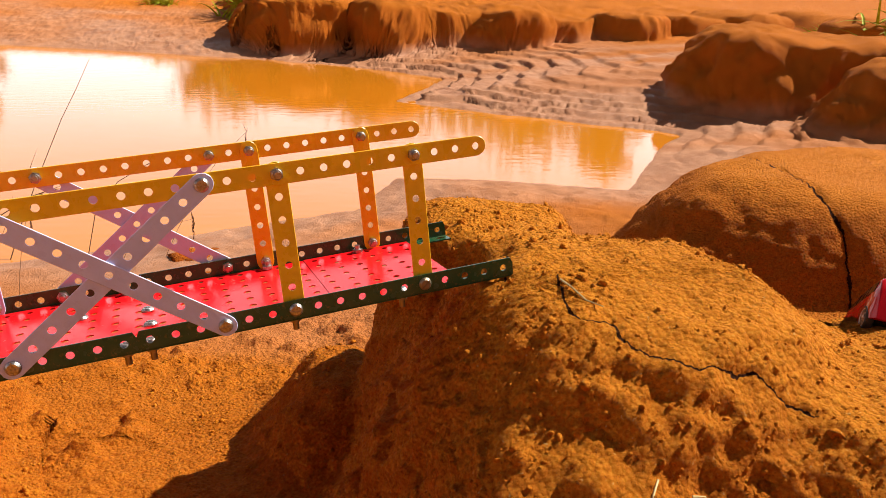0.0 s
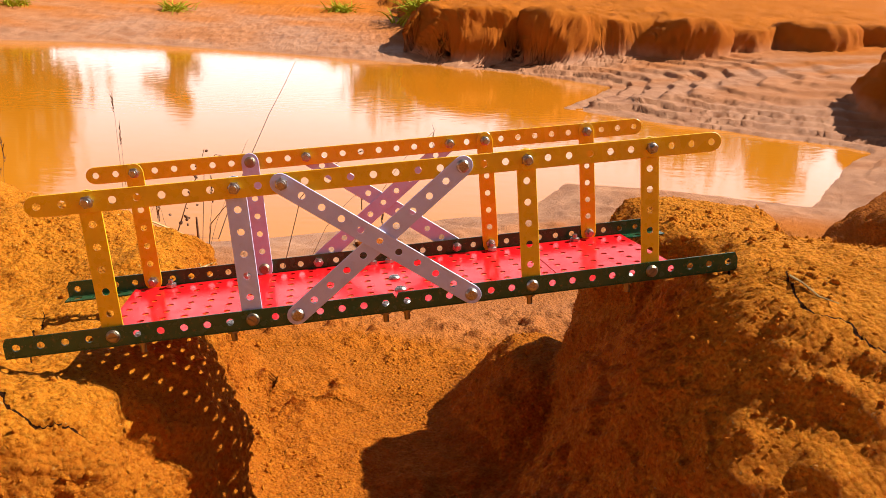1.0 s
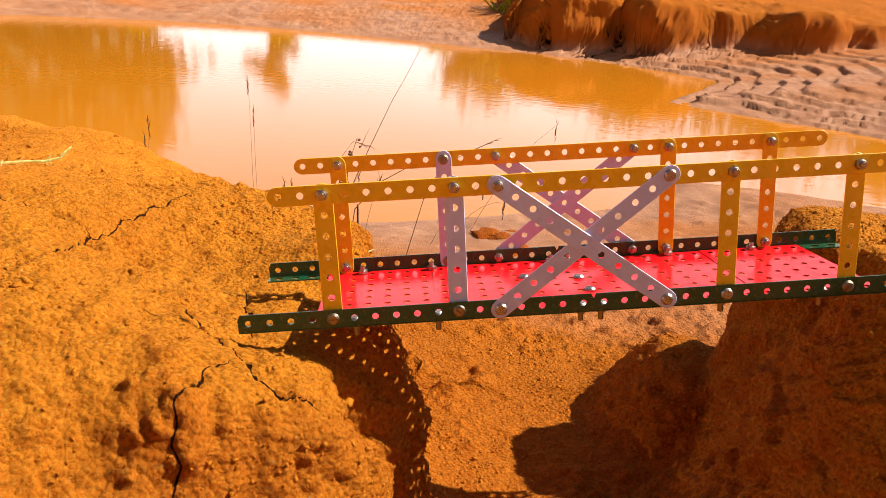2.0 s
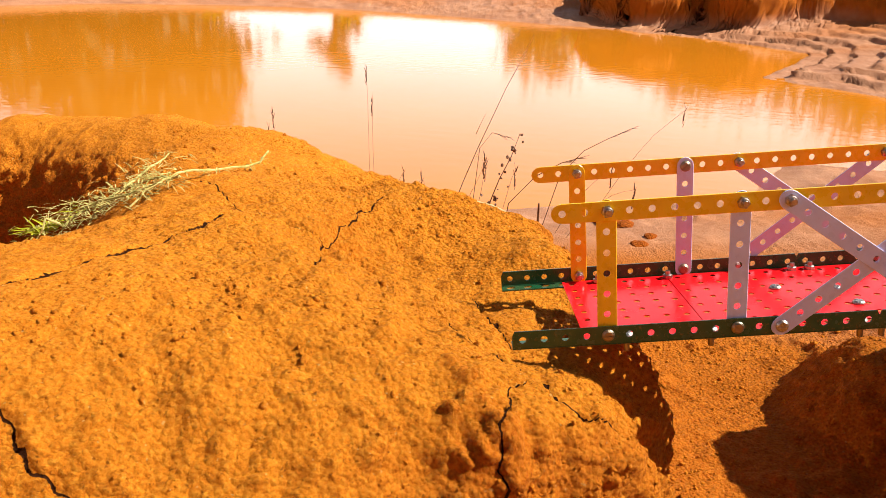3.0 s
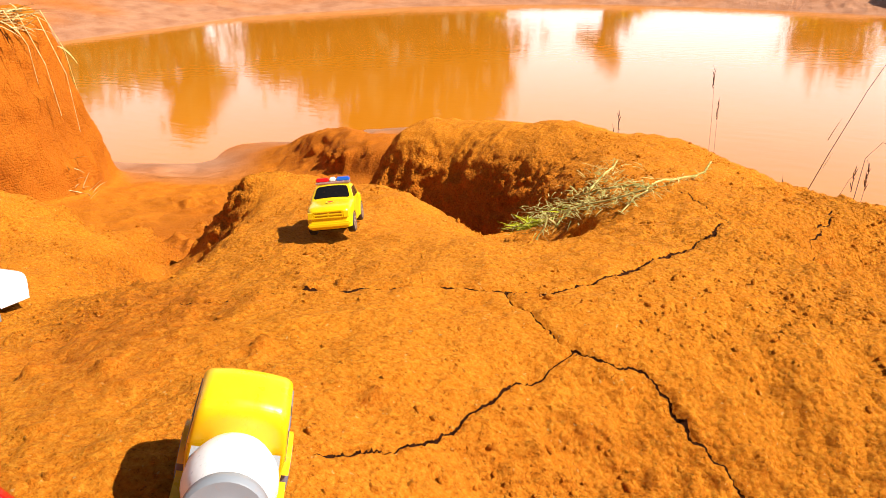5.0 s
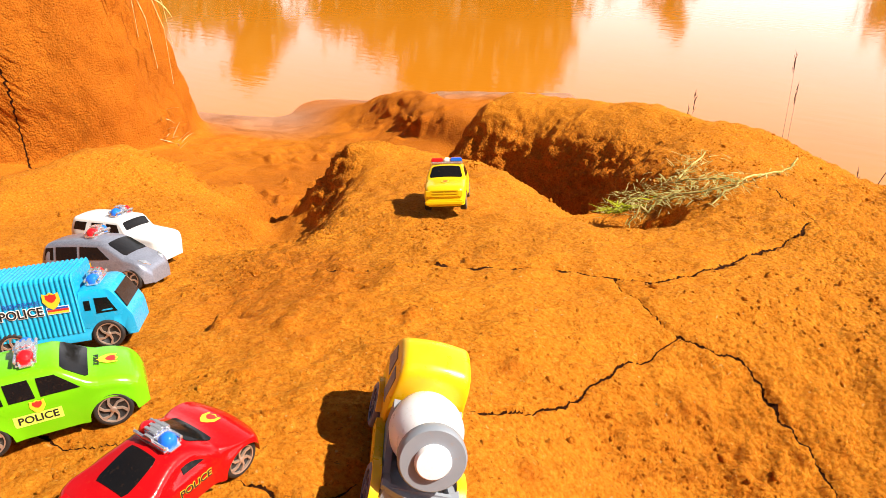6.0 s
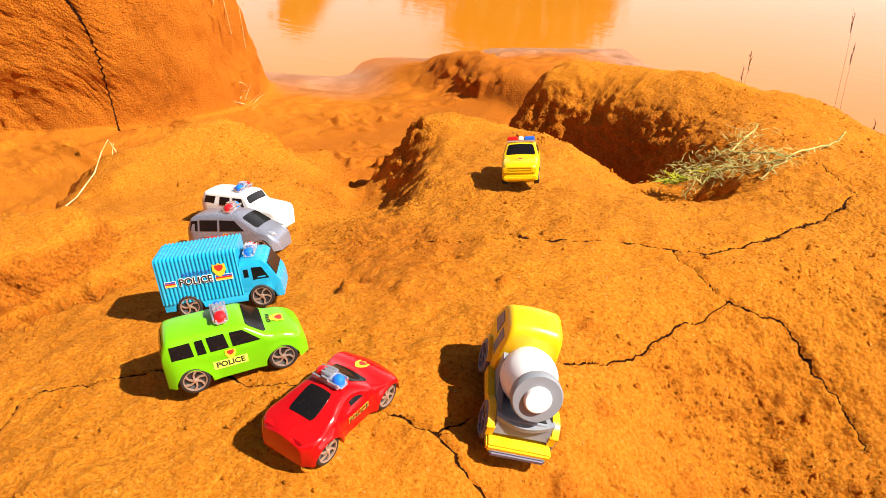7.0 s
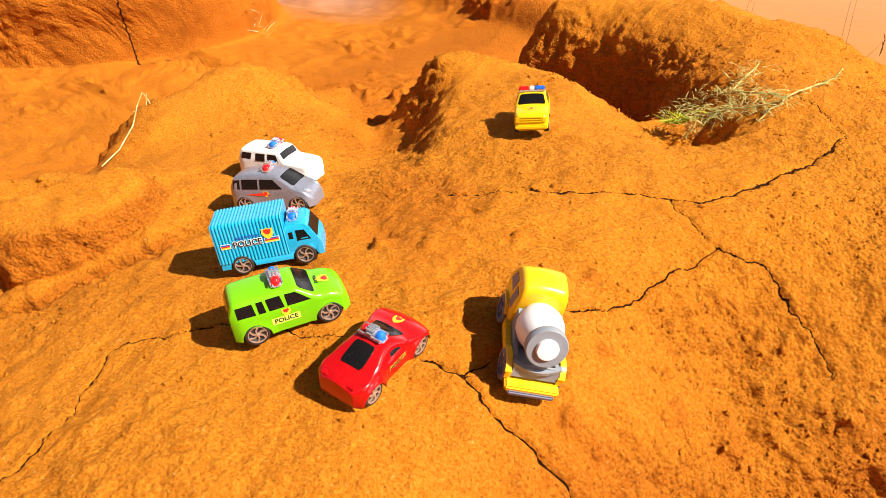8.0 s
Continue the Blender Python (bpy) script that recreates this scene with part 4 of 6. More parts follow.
class Hull:
    """A moulded car body: lofted cross-sections under an outline, with rounded corners, leaning flanks, wheel arches and flares."""

    def __init__(self, top, wheels, half, belt, lean, arch, nose=0.22, corner=0.0042, flare=0.0007, dome=0.0007):
        pts = soften(top, 2)
        self.xs = np.maximum.accumulate(np.array([p[0] for p in pts])) + np.arange(len(pts)) * 1e-7
        self.zs = np.array([p[1] for p in pts])
        self.wheels, self.half, self.belt, self.lean, self.arch = wheels, half, belt, lean, arch
        self.nose, self.corner, self.flare, self.dome = nose, corner, flare, dome
        self.x0, self.x1, self.bottom, self.roof = self.xs[0], self.xs[-1], top[0][1], float(self.zs.max())

    def height(self, x):
        return float(np.interp(x, self.xs, self.zs))

    def under(self, x):
        return self.bottom + max(math.sqrt(max(0.0, self.arch ** 2 - (x - c) ** 2)) for c in self.wheels)

    def flank(self, x, z):
        u = 2 * (x - self.x0) / (self.x1 - self.x0) - 1
        w = self.half * (1 - 0.05 * abs(u) ** 4 - self.nose * (1 if u > 0 else 0.6) * max(0, (abs(u) - 0.80) / 0.20) ** 2.2)
        if z > self.belt:
            w *= 1 - self.lean * (z - self.belt) / (self.roof - self.belt)
        else:
            w *= 1 - 0.05 * ((self.belt - z) / self.belt) ** 1.5
        for c in self.wheels:
            w += self.flare * math.exp(-((math.hypot(x - c, z - self.bottom) - self.arch) / 0.0026) ** 2)
        return w

    def shoulder(self, x):
        t = self.height(x)
        r = max(0.0002, min(self.corner, 0.42 * (t - self.under(x))))
        return t, r, self.flank(x, t - r) - r

    def crown(self, x, y):
        t, r, inner = self.shoulder(x)
        a = abs(y)
        return t + self.dome * (1 - (a / inner) ** 2) if a <= inner else t - r + math.sqrt(max(0.0, r * r - (a - inner) ** 2))

    def mesh(self):
        mid, long = (self.x0 + self.x1) / 2, (self.x1 - self.x0) / 2
        stations = [mid - math.cos(math.pi * k / 56) * long for k in range(57)] + [c + self.arch * math.cos(math.pi * k / 10) for c in self.wheels for k in range(11)]
        bm, rings = bmesh.new(), []
        for x in sorted(stations):
            b = self.under(x)
            t, r, inner = self.shoulder(x)
            b = min(b, t - 0.0006)
            sec = [(self.flank(x, b + (t - r - b) * k / 7), b + (t - r - b) * k / 7) for k in range(8)]
            sec += [(inner + r * math.cos(math.pi * k / 10), t - r + r * math.sin(math.pi * k / 10)) for k in range(1, 6)]
            sec += [(inner * f, t + self.dome * (1 - f * f)) for f in (0.75, 0.5, 0.25)]
            sec = sec + [(0.0, t + self.dome)] + [(-y, z) for y, z in reversed(sec)]
            rings.append([bm.verts.new((x, y, z)) for y, z in sec])
        for a, b in zip(rings, rings[1:]):
            for k in range(len(a)):
                bm.faces.new((a[k], a[(k + 1) % len(a)], b[(k + 1) % len(a)], b[k]))
        bm.faces.new(rings[0][::-1])
        bm.faces.new(rings[-1])
        bmesh.ops.remove_doubles(bm, verts=bm.verts, dist=1e-6)
        bmesh.ops.recalc_face_normals(bm, faces=bm.faces)
        return bm

    def pane(self, car, name, xa, xb, fa, fb, mat=None, lift=0.00028):
        """Glazing that follows the upper surface from xa to xb, fa and fb of the width there."""
        bm, rows = bmesh.new(), []
        for i in range(9):
            t = i / 8
            x = xa + (xb - xa) * t
            w = (fa + (fb - fa) * t) * self.flank(x, self.height(x))
            w *= 1 - 0.10 * max(0, abs(2 * t - 1) - 0.75) / 0.25
            slope = (self.height(x + 2e-4) - self.height(x - 2e-4)) / 4e-4
            n = Vector((-slope, 0, 1)).normalized() * lift
            rows.append([bm.verts.new(Vector((x, w * j / 6, self.crown(x, w * j / 6))) + n) for j in range(-6, 7)])
        for a, b in zip(rows, rows[1:]):
            for k in range(12):
                bm.faces.new((a[k], a[k + 1], b[k + 1], b[k]))
        bmesh.ops.recalc_face_normals(bm, faces=bm.faces)
        rim = bmesh.ops.extrude_edge_only(bm, edges=[e for e in bm.edges if e.is_boundary])
        for v in rim["geom"]:
            if isinstance(v, bmesh.types.BMVert):
                v.co -= Vector((0, 0, 0.0006))
        return part(name, bm, mat or GLASS_BLACK, car, smooth=50)

    def sides(self, car, panes, name="side_window"):
        for s in (-1, 1):
            for loop in panes:
                pts = [(x, s * (self.flank(x, z) + 0.00010), z) for x, z in loop]
                part(name, slab(pts, 0.00025, (0, s, 0.15)), GLASS_BLACK, car)

    def out(self, x, z, s, off=0.00012):
        """A pose on a flank for writing: +x along it, +z outwards."""
        dz = 0.0005
        tilt = math.atan2(self.flank(x, z - dz) - self.flank(x, z + dz), 2 * dz)
        m = Matrix.Translation((x, s * (self.flank(x, z) + off), z))
        return (m if s < 0 else m @ Matrix.Rotation(math.pi, 4, "Z")) @ Matrix.Rotation(radians(90) - tilt, 4, "X")


def slab(corners, thick, direction):
    """A thin plate with a bevelled rim through corners (a closed loop), standing out along direction."""
    bm = bmesh.new()
    d = Vector(direction) * thick
    a = [bm.verts.new(Vector(c) - d) for c in corners]
    mid = sum((Vector(c) for c in corners), Vector()) / len(corners)
    b = [bm.verts.new(Vector(c) + d + (mid - Vector(c)).normalized() * thick * 0.8) for c in corners]
    bm.faces.new(a[::-1])
    bm.faces.new(b)
    for k in range(len(corners)):
        bm.faces.new((a[k], a[(k + 1) % len(corners)], b[(k + 1) % len(corners)], b[k]))
    bmesh.ops.recalc_face_normals(bm, faces=bm.faces)
    return bm


def lathe(profile, seg=28, axis="Y"):
    """Revolves (radius, along) points about an axis."""
    bm = bmesh.new()
    rings = []
    for r, h in profile:
        ring = []
        for k in range(seg):
            a = 2 * math.pi * k / seg
            c, s = r * math.cos(a), r * math.sin(a)
            ring.append(bm.verts.new((c, h, s) if axis == "Y" else (h, c, s)))
        rings.append(ring)
    for a, b in zip(rings, rings[1:]):
        for k in range(seg):
            bm.faces.new((a[k], a[(k + 1) % seg], b[(k + 1) % seg], b[k]))
    bm.faces.new(rings[0])
    bm.faces.new(rings[-1][::-1])
    bmesh.ops.remove_doubles(bm, verts=bm.verts, dist=1e-7)
    bmesh.ops.recalc_face_normals(bm, faces=bm.faces)
    return bm


def tyre_mesh(r, w):
    bm = lathe([(r * 0.70, -w * 0.42), (r * 0.90, -w * 0.5), (r * 0.98, -w * 0.40), (r, -w * 0.2), (r, w * 0.2), (r * 0.98, w * 0.40), (r * 0.90, w * 0.5), (r * 0.74, w * 0.46), (r * 0.70, w * 0.28)], 30)
    return bm


def rim_mesh(r, w, spokes=6):
    """Hub, swept spokes and ring, facing +y."""
    bm = lathe([(r * 0.70, w * 0.20), (r * 0.70, w * 0.47), (r * 0.76, w * 0.49), (r * 0.76, w * 0.20)], 30)
    hub = lathe([(r * 0.16, w * 0.30), (r * 0.16, w * 0.50), (r * 0.10, w * 0.55)], 14)
    tmp = bpy.data.meshes.new("hub")
    hub.to_mesh(tmp)
    hub.free()
    bm.from_mesh(tmp)
    bpy.data.meshes.remove(tmp)
    for k in range(spokes):
        a = 2 * math.pi * k / spokes
        pts = []
        for f, tw, wd in ((0.12, 0.0, 0.07), (0.42, 0.25, 0.055), (0.68, 0.55, 0.08)):
            pts.append((f * r, a + tw, wd * r))
        left, right = [], []
        for rad, an, wd in pts:
            c, s = math.cos(an), math.sin(an)
            left.append((rad * c - wd * s, rad * s + wd * c))
            right.append((rad * c + wd * s, rad * s - wd * c))
        loop = left + right[::-1]
        lowv = [bm.verts.new((x, w * 0.30, z)) for x, z in loop]
        topv = [bm.verts.new((x, w * 0.46, z)) for x, z in loop]
        for i in range(2):
            bm.faces.new((topv[i], topv[i + 1], topv[4 - i], topv[5 - i]))
        for i in range(6):
            bm.faces.new((lowv[i], lowv[(i + 1) % 6], topv[(i + 1) % 6], topv[i]))
    bmesh.ops.recalc_face_normals(bm, faces=bm.faces)
    return bm


def dark_disc(r, w):
    return lathe([(0.0001, -w * 0.20), (r * 0.74, -w * 0.20), (r * 0.74, -w * 0.12), (0.0001, -w * 0.12)], 24)


def add_wheels(car, xs, y, r, w, rim_material=BRONZE, spokes=6, tyre_material=RUBBER):
    tyre = mesh_of("wheel", tyre_mesh(r, w), tyre_material)
    rim = mesh_of("rim", rim_mesh(r, w, spokes), rim_material)
    back = mesh_of("hub_backing", dark_disc(r, w), GLASS_BLACK if tyre_material is RUBBER else tyre_material)
    for p in tyre.polygons:
        p.use_smooth = True
    for x in xs:
        for s in (-1, 1):
            at = Matrix.Translation((x, s * y, r)) @ (Matrix.Rotation(math.pi, 4, "Z") if s < 0 else Matrix.Identity(4)) @ Matrix.Rotation(1.3 * x * 100, 4, "Y")
            t = share("wheel", tyre, car, at)
            share("rim", rim, t, Matrix.Identity(4))
            share("hub_backing", back, t, Matrix.Identity(4))


def letters(text, size, mat, parent, at, name="lettering", bold=0.00006):
    """Flat raised writing; at: the pose of the text's middle, reading along +x with +z out of the surface."""
    cu = bpy.data.curves.new(name, "FONT")
    cu.body, cu.size, cu.align_x, cu.align_y, cu.extrude, cu.offset, cu.resolution_u = text, size, "CENTER", "CENTER", 0.00008, bold, 3
    tmp = bpy.data.objects.new(name, cu)
    me = bpy.data.meshes.new_from_object(tmp)
    bpy.data.objects.remove(tmp)
    bpy.data.curves.remove(cu)
    me.materials.clear()
    me.materials.append(mat)
    ob = share(name, me, parent, at)
    ob["label"] = "printed word " + text
    return ob


def box(bm, x0, x1, y0, y1, z0, z1, bevel=0.0):
    r = bmesh.ops.create_cube(bm, size=1)
    bmesh.ops.transform(bm, matrix=Matrix.Translation(((x0 + x1) / 2, (y0 + y1) / 2, (z0 + z1) / 2)) @ Matrix.Diagonal((x1 - x0, y1 - y0, z1 - z0, 1)), verts=r["verts"])
    if bevel:
        edges = list({e for v in r["verts"] for e in v.link_edges})
        bmesh.ops.bevel(bm, geom=edges, offset=bevel, segments=2, affect="EDGES")
    return bm


def light_bar(car, x, z, span=0.011, order=(LAMP_BLUE, LAMP_RED), turn=0.0):
    """A chrome roof light with two tinted domes, wide across the roof; order: from the car's left to its right."""
    bm = bmesh.new()
    box(bm, -0.0056, 0.0056, -span, span, -0.0008, 0.0030, 0.0016)
    for v in bm.verts:
        v.co.x *= 1 - 0.35 * (v.co.y / span) ** 2
    bar = part("light_bar", bm, CHROME, car, "chrome roof light with coloured domes", smooth=35, at=Matrix.Translation((x, 0, z)) @ Matrix.Rotation(turn, 4, "Y"))
    part("housing", box(bmesh.new(), -0.0046, 0.0046, -0.0036, 0.0036, 0.0018, 0.0072, 0.0016), CHROME, bar, smooth=35)
    for k in range(3):
        part("ridge", box(bmesh.new(), -0.0031 + 0.0023 * k, -0.0017 + 0.0023 * k, -0.0036, 0.0036, 0.0066, 0.0074, 0.0002), CHROME, bar)
    for s in (-1, 1):
        for rail in (-0.0040, 0.0040):
            part("rail", box(bmesh.new(), rail - 0.0006, rail + 0.0006, min(s * 0.002, s * span * 0.92), max(s * 0.002, s * span * 0.92), 0.0024, 0.0042, 0.0004), CHROME, bar)
    for s, mat in ((1, order[0]), (-1, order[1])):
        dome = bmesh.new()
        bmesh.ops.create_uvsphere(dome, u_segments=18, v_segments=12, radius=1)
        bmesh.ops.transform(dome, matrix=Matrix.Translation((0, s * span * 0.57, 0.0026)) @ Matrix.Diagonal((0.0037, span * 0.36, 0.0040, 1)), verts=dome.verts)
        part("lamp_dome", dome, mat, bar, "red plastic dome" if mat is LAMP_RED else "blue plastic dome", smooth=80)


def badge(car, at, size=0.004):
    """A small shield in red over gold, on the surface at the pose at (+z outwards, +y up)."""
    bm = bmesh.new()
    pts = [(-0.5, 0.55), (-0.25, 0.45), (0, 0.6), (0.25, 0.45), (0.5, 0.55), (0.55, 0.0), (0.3, -0.4), (0, -0.6), (-0.3, -0.4), (-0.55, 0.0)]
    vs = [bm.verts.new((x * size, y * size, 0.00008)) for x, y in pts]
    bm.faces.new(vs)
    b = part("badge", bm, STICKER_YELLOW, car, "gold shield sticker", at=at)
    bm = bmesh.new()
    vs = [bm.verts.new((x * size * 0.62, y * size * 0.5 + 0.18 * size, 0.00016)) for x, y in pts]
    bm.faces.new(vs)
    part("badge_field", bm, STICKER_RED, b)


def on_ground(x, y, heading, length=0.05, width=0.034, sink=0.0004):
    """The pose of a vehicle that stands on the earth at (x, y), facing heading degrees from +x."""
    a = radians(heading)
    f, l = Vector((math.cos(a), math.sin(a), 0)), Vector((-math.sin(a), math.cos(a), 0))
    z = [ground_z(*(Vector((x, y, 0)) + f * (i * length / 2) + l * (j * width / 2)).xy) for i, j in ((1, 1), (1, -1), (-1, 1), (-1, -1))]
    fx = (f + Vector((0, 0, (z[0] + z[1] - z[2] - z[3]) / 2 / length))).normalized()
    lx = (l + Vector((0, 0, (z[0] + z[2] - z[1] - z[3]) / 2 / width)))
    up = fx.cross(lx).normalized()
    m = Matrix((fx, up.cross(fx), up)).transposed().to_4x4()
    m.translation = (x, y, sum(z) / 4 + 0.0016 - sink)
    return m


def side_panes(car, panes, half, belt, roof, lean, x0, x1, nose, name="side_window"):
    """Dark panes on both flanks: loops of (x, z)."""
    for s in (-1, 1):
        for loop in panes:
            pts = [(x, s * (half * side_scale(x, z, belt, roof, lean, x0, x1, nose) + 0.00005), z) for x, z in loop]
            part(name, slab(pts, 0.00022, (0, s, 0.15)), GLASS_BLACK, car)


def cross_pane(car, name, lowpt, highpt, w0, w1, mat=GLASS_BLACK, thick=0.00025, lift=0.0007):
    """A pane across the car between two (x, z) points, w0 wide below and w1 above."""
    (xa, za), (xb, zb) = lowpt, highpt
    n = Vector((zb - za, 0, xa - xb))
    n = n if n.z > 0 else -n
    n.normalize()
    o = n * lift
    pts = [(xa + o.x, -w0 / 2, za + o.z), (xa + o.x, w0 / 2, za + o.z), (xb + o.x, w1 / 2, zb + o.z), (xb + o.x, -w1 / 2, zb + o.z)]
    return part(name, slab(pts, thick, n), mat, car)


def estate(name, m, paint_mat, label, top, belt, lean, panes, wheels, r, half=0.018, nose=0.24, arch=None, windscreen=None, rear=None, lights=(LAMP_BLUE, LAMP_RED), light_x=-0.004, corner=0.0042, span=0.0108):
    car = thing(name, m, label, "toy car", "toy police cars")
    hull = Hull(top, wheels, half, belt, lean, arch or r * 1.16, nose, corner)
    part("body", hull.mesh(), paint_mat, car, smooth=42)
    part("chassis", box(bmesh.new(), hull.x0 + 0.004, hull.x1 - 0.004, -half * 0.72, half * 0.72, hull.bottom - 0.0012, hull.bottom + 0.008), GLASS_BLACK, car)
    add_wheels(car, wheels, half - 0.0024, r, 0.0056)
    hull.sides(car, panes)
    if windscreen:
        hull.pane(car, "windscreen", windscreen[1][0], windscreen[0][0], 0.86, 0.84)
    if rear:
        hull.pane(car, "rear_window", rear[0][0], rear[1][0], 0.80, 0.80)
    light_bar(car, light_x, hull.height(light_x) + 0.0007, order=lights, span=span)
    return car, hull


# green estate
GREEN_P = plastic("lime_green_plastic", (0.16, 0.50, 0.005), 0.18)
g_top = [(-0.0405, 0.0055), (-0.0420, 0.013), (-0.0415, 0.024), (-0.0375, 0.0345), (-0.034, 0.0358), (0.004, 0.0352), (0.0075, 0.0345), (0.0195, 0.0255), (0.030, 0.0242), (0.0385, 0.0205), (0.0415, 0.0150), (0.0410, 0.0055)]
g_panes = [[(-0.0350, 0.0245), (-0.0350, 0.0325), (-0.0235, 0.0328), (-0.0225, 0.0245)], [(-0.0205, 0.0245), (-0.0210, 0.0328), (-0.0165, 0.0328), (-0.0155, 0.0245)],
           [(-0.0135, 0.0245), (-0.0145, 0.0330), (-0.0045, 0.0330), (-0.0030, 0.0245)], [(-0.0010, 0.0245), (-0.0015, 0.0328), (0.0060, 0.0325), (0.0150, 0.0245)]]
gm = on_ground(-0.6290, 0.0310, 56.5)
green_car, green_hull = estate("toy_police_estate", gm, GREEN_P, "lime green plastic toy police estate with dark windows", g_top, 0.0235, 0.20, g_panes, (-0.0255, 0.0255), 0.0088, windscreen=((0.0188, 0.0262), (0.0085, 0.0340)), rear=((-0.0412, 0.0255), (-0.0382, 0.0335)))
for s in (-1, 1):
    plate = bmesh.new()
    for x, y in ((-0.0098, -0.0030), (0.0098, -0.0030), (0.0098, 0.0026), (-0.0098, 0.0026)):
        plate.verts.new((x, y, 0))
    plate.faces.new(plate.verts)
    part("sticker", plate, STICKER_PALE, green_car, "pale yellow sticker", at=green_hull.out(-0.004, 0.0150, s, 0.0001))
    letters("POLICE", 0.0050, INK, green_car, green_hull.out(-0.004, 0.0148, s, 0.00022))
    badge(green_car, green_hull.out(-0.003, 0.0205, s, 0.00015), 0.0058)
badge(green_car, Matrix.Translation((0.027, 0, green_hull.height(0.027) + 0.0010)) @ Matrix.Rotation(radians(8), 4, "Y") @ Matrix.Rotation(radians(-90), 4, "Z"), 0.008)
letters("POLICE", 0.0030, INK, green_car, Matrix.Translation((0.0222, 0, green_hull.height(0.0222) + 0.0011)) @ Matrix.Rotation(radians(8), 4, "Y") @ Matrix.Rotation(radians(-90), 4, "Z"))

# silver van
SILVER_P = material("silver_plastic", (0.30, 0.31, 0.39), 0.30, 0.5)
link(SILVER_P, ramp(SILVER_P, noise_tex(SILVER_P, 800, 3), [(0.35, (0.26, 0.27, 0.34)), (0.65, (0.34, 0.35, 0.43))]), SILVER_P.node_tree.nodes["Principled BSDF"].inputs["Base Color"])
v_top = [(-0.0400, 0.0055), (-0.0415, 0.012), (-0.0410, 0.023), (-0.0360, 0.0340), (-0.030, 0.0362), (-0.012, 0.0370), (0.006, 0.0358), (0.0100, 0.0345), (0.0245, 0.0245), (0.0345, 0.0205), (0.0405, 0.0150), (0.0412, 0.0055)]
v_panes = [[(-0.0365, 0.0235), (-0.0345, 0.0318), (-0.0285, 0.0322), (-0.0285, 0.0235)], [(-0.0265, 0.0235), (-0.0265, 0.0325), (-0.0105, 0.0325), (-0.0105, 0.0235)], [(-0.0085, 0.0235), (-0.0085, 0.0325), (0.0045, 0.0320), (0.0135, 0.0235)]]
vm = on_ground(-0.7830, 0.1650, 25)
silver_van, van_hull = estate("toy_police_van", vm, SILVER_P, "silver plastic toy police van with dark windows", v_top, 0.0225, 0.17, v_panes, (-0.0255, 0.0265), 0.0086, windscreen=((0.0238, 0.0252), (0.0108, 0.0342)), rear=((-0.0408, 0.024), (-0.0370, 0.0325)), nose=0.30, lights=(LAMP_BLUE, LAMP_RED))
for s in (-1, 1):
    stripe = slab([(-0.024, s * 0.0182, 0.0185), (-0.006, s * 0.0182, 0.0200), (0.002, s * 0.0182, 0.0180), (-0.010, s * 0.0182, 0.0172)], 0.0001, (0, s, 0))
    part("stripe", stripe, STICKER_RED, silver_van, "red arrow sticker")
    badge(silver_van, van_hull.out(-0.003, 0.0190, s, 0.0002), 0.0050)
for s in (-1, 1):
    lamp = [(0.0345, s * 0.0085), (0.0318, s * 0.0140), (0.0355, s * 0.0138), (0.0385, s * 0.0085)]
    part("headlamp", slab([(x, y, van_hull.crown(x, y) + 0.0003) for x, y in lamp], 0.0004, (0.6, 0, 0.8)), CHROME, silver_van)

# white off-roader
WHITE_P = plastic("white_plastic", (0.72, 0.72, 0.72))
w_top = [(-0.0400, 0.0060), (-0.0410, 0.014), (-0.0405, 0.0240), (-0.0375, 0.0355), (-0.035, 0.0365), (0.0040, 0.0362), (0.0065, 0.0350), (0.0115, 0.0272), (0.0160, 0.0262), (0.0360, 0.0245), (0.0400, 0.0215), (0.0405, 0.0060)]
w_panes = [[(-0.0362, 0.0265), (-0.0345, 0.0330), (-0.0235, 0.0330), (-0.0250, 0.0265)], [(-0.0195, 0.0255), (-0.0190, 0.0330), (-0.0085, 0.0330), (-0.0085, 0.0255)], [(-0.0055, 0.0255), (-0.0055, 0.0330), (0.0038, 0.0328), (0.0072, 0.0255)]]
wm = on_ground(-0.8330, 0.2170, 17)
white_car, white_hull = estate("toy_police_offroader", wm, WHITE_P, "white plastic toy police off-roader with dark windows", w_top, 0.0255, 0.14, w_panes, (-0.0255, 0.0255), 0.0088, windscreen=((0.0110, 0.0278), (0.0070, 0.0345)), rear=((-0.0402, 0.0265), (-0.0382, 0.0340)), nose=0.16, lights=(LAMP_RED, LAMP_BLUE), corner=0.0032)

# red sports car
RED_P = paint("red_plastic", (0.44, 0.003, 0.005), 0.13, wear=0.03, dusty=0.02)
r_top = [(-0.0385, 0.0065), (-0.0400, 0.0110), (-0.0398, 0.0182), (-0.0375, 0.0202), (-0.0240, 0.0212), (-0.0070, 0.0274), (0.0010, 0.0282), (0.0060, 0.0270), (0.0170, 0.0206), (0.0290, 0.0182), (0.0365, 0.0140), (0.0390, 0.0095), (0.0380, 0.0055)]
rm = on_ground(-0.5480, 0.0270, 90)
red_car = thing("toy_sports_car", rm, "glossy red plastic toy police sports car with dark rear window", "toy car", "toy police cars")
red_hull = Hull(r_top, (-0.0245, 0.0240), 0.0182, 0.0188, 0.50, 0.0101, 0.36, corner=0.0052, flare=0.0026, dome=0.0016)
part("body", red_hull.mesh(), RED_P, red_car, smooth=42)
part("chassis", box(bmesh.new(), -0.035, 0.034, -0.0128, 0.0128, 0.0045, 0.013), GLASS_BLACK, red_car)
add_wheels(red_car, (-0.0245, 0.0240), 0.0160, 0.0086, 0.0056)
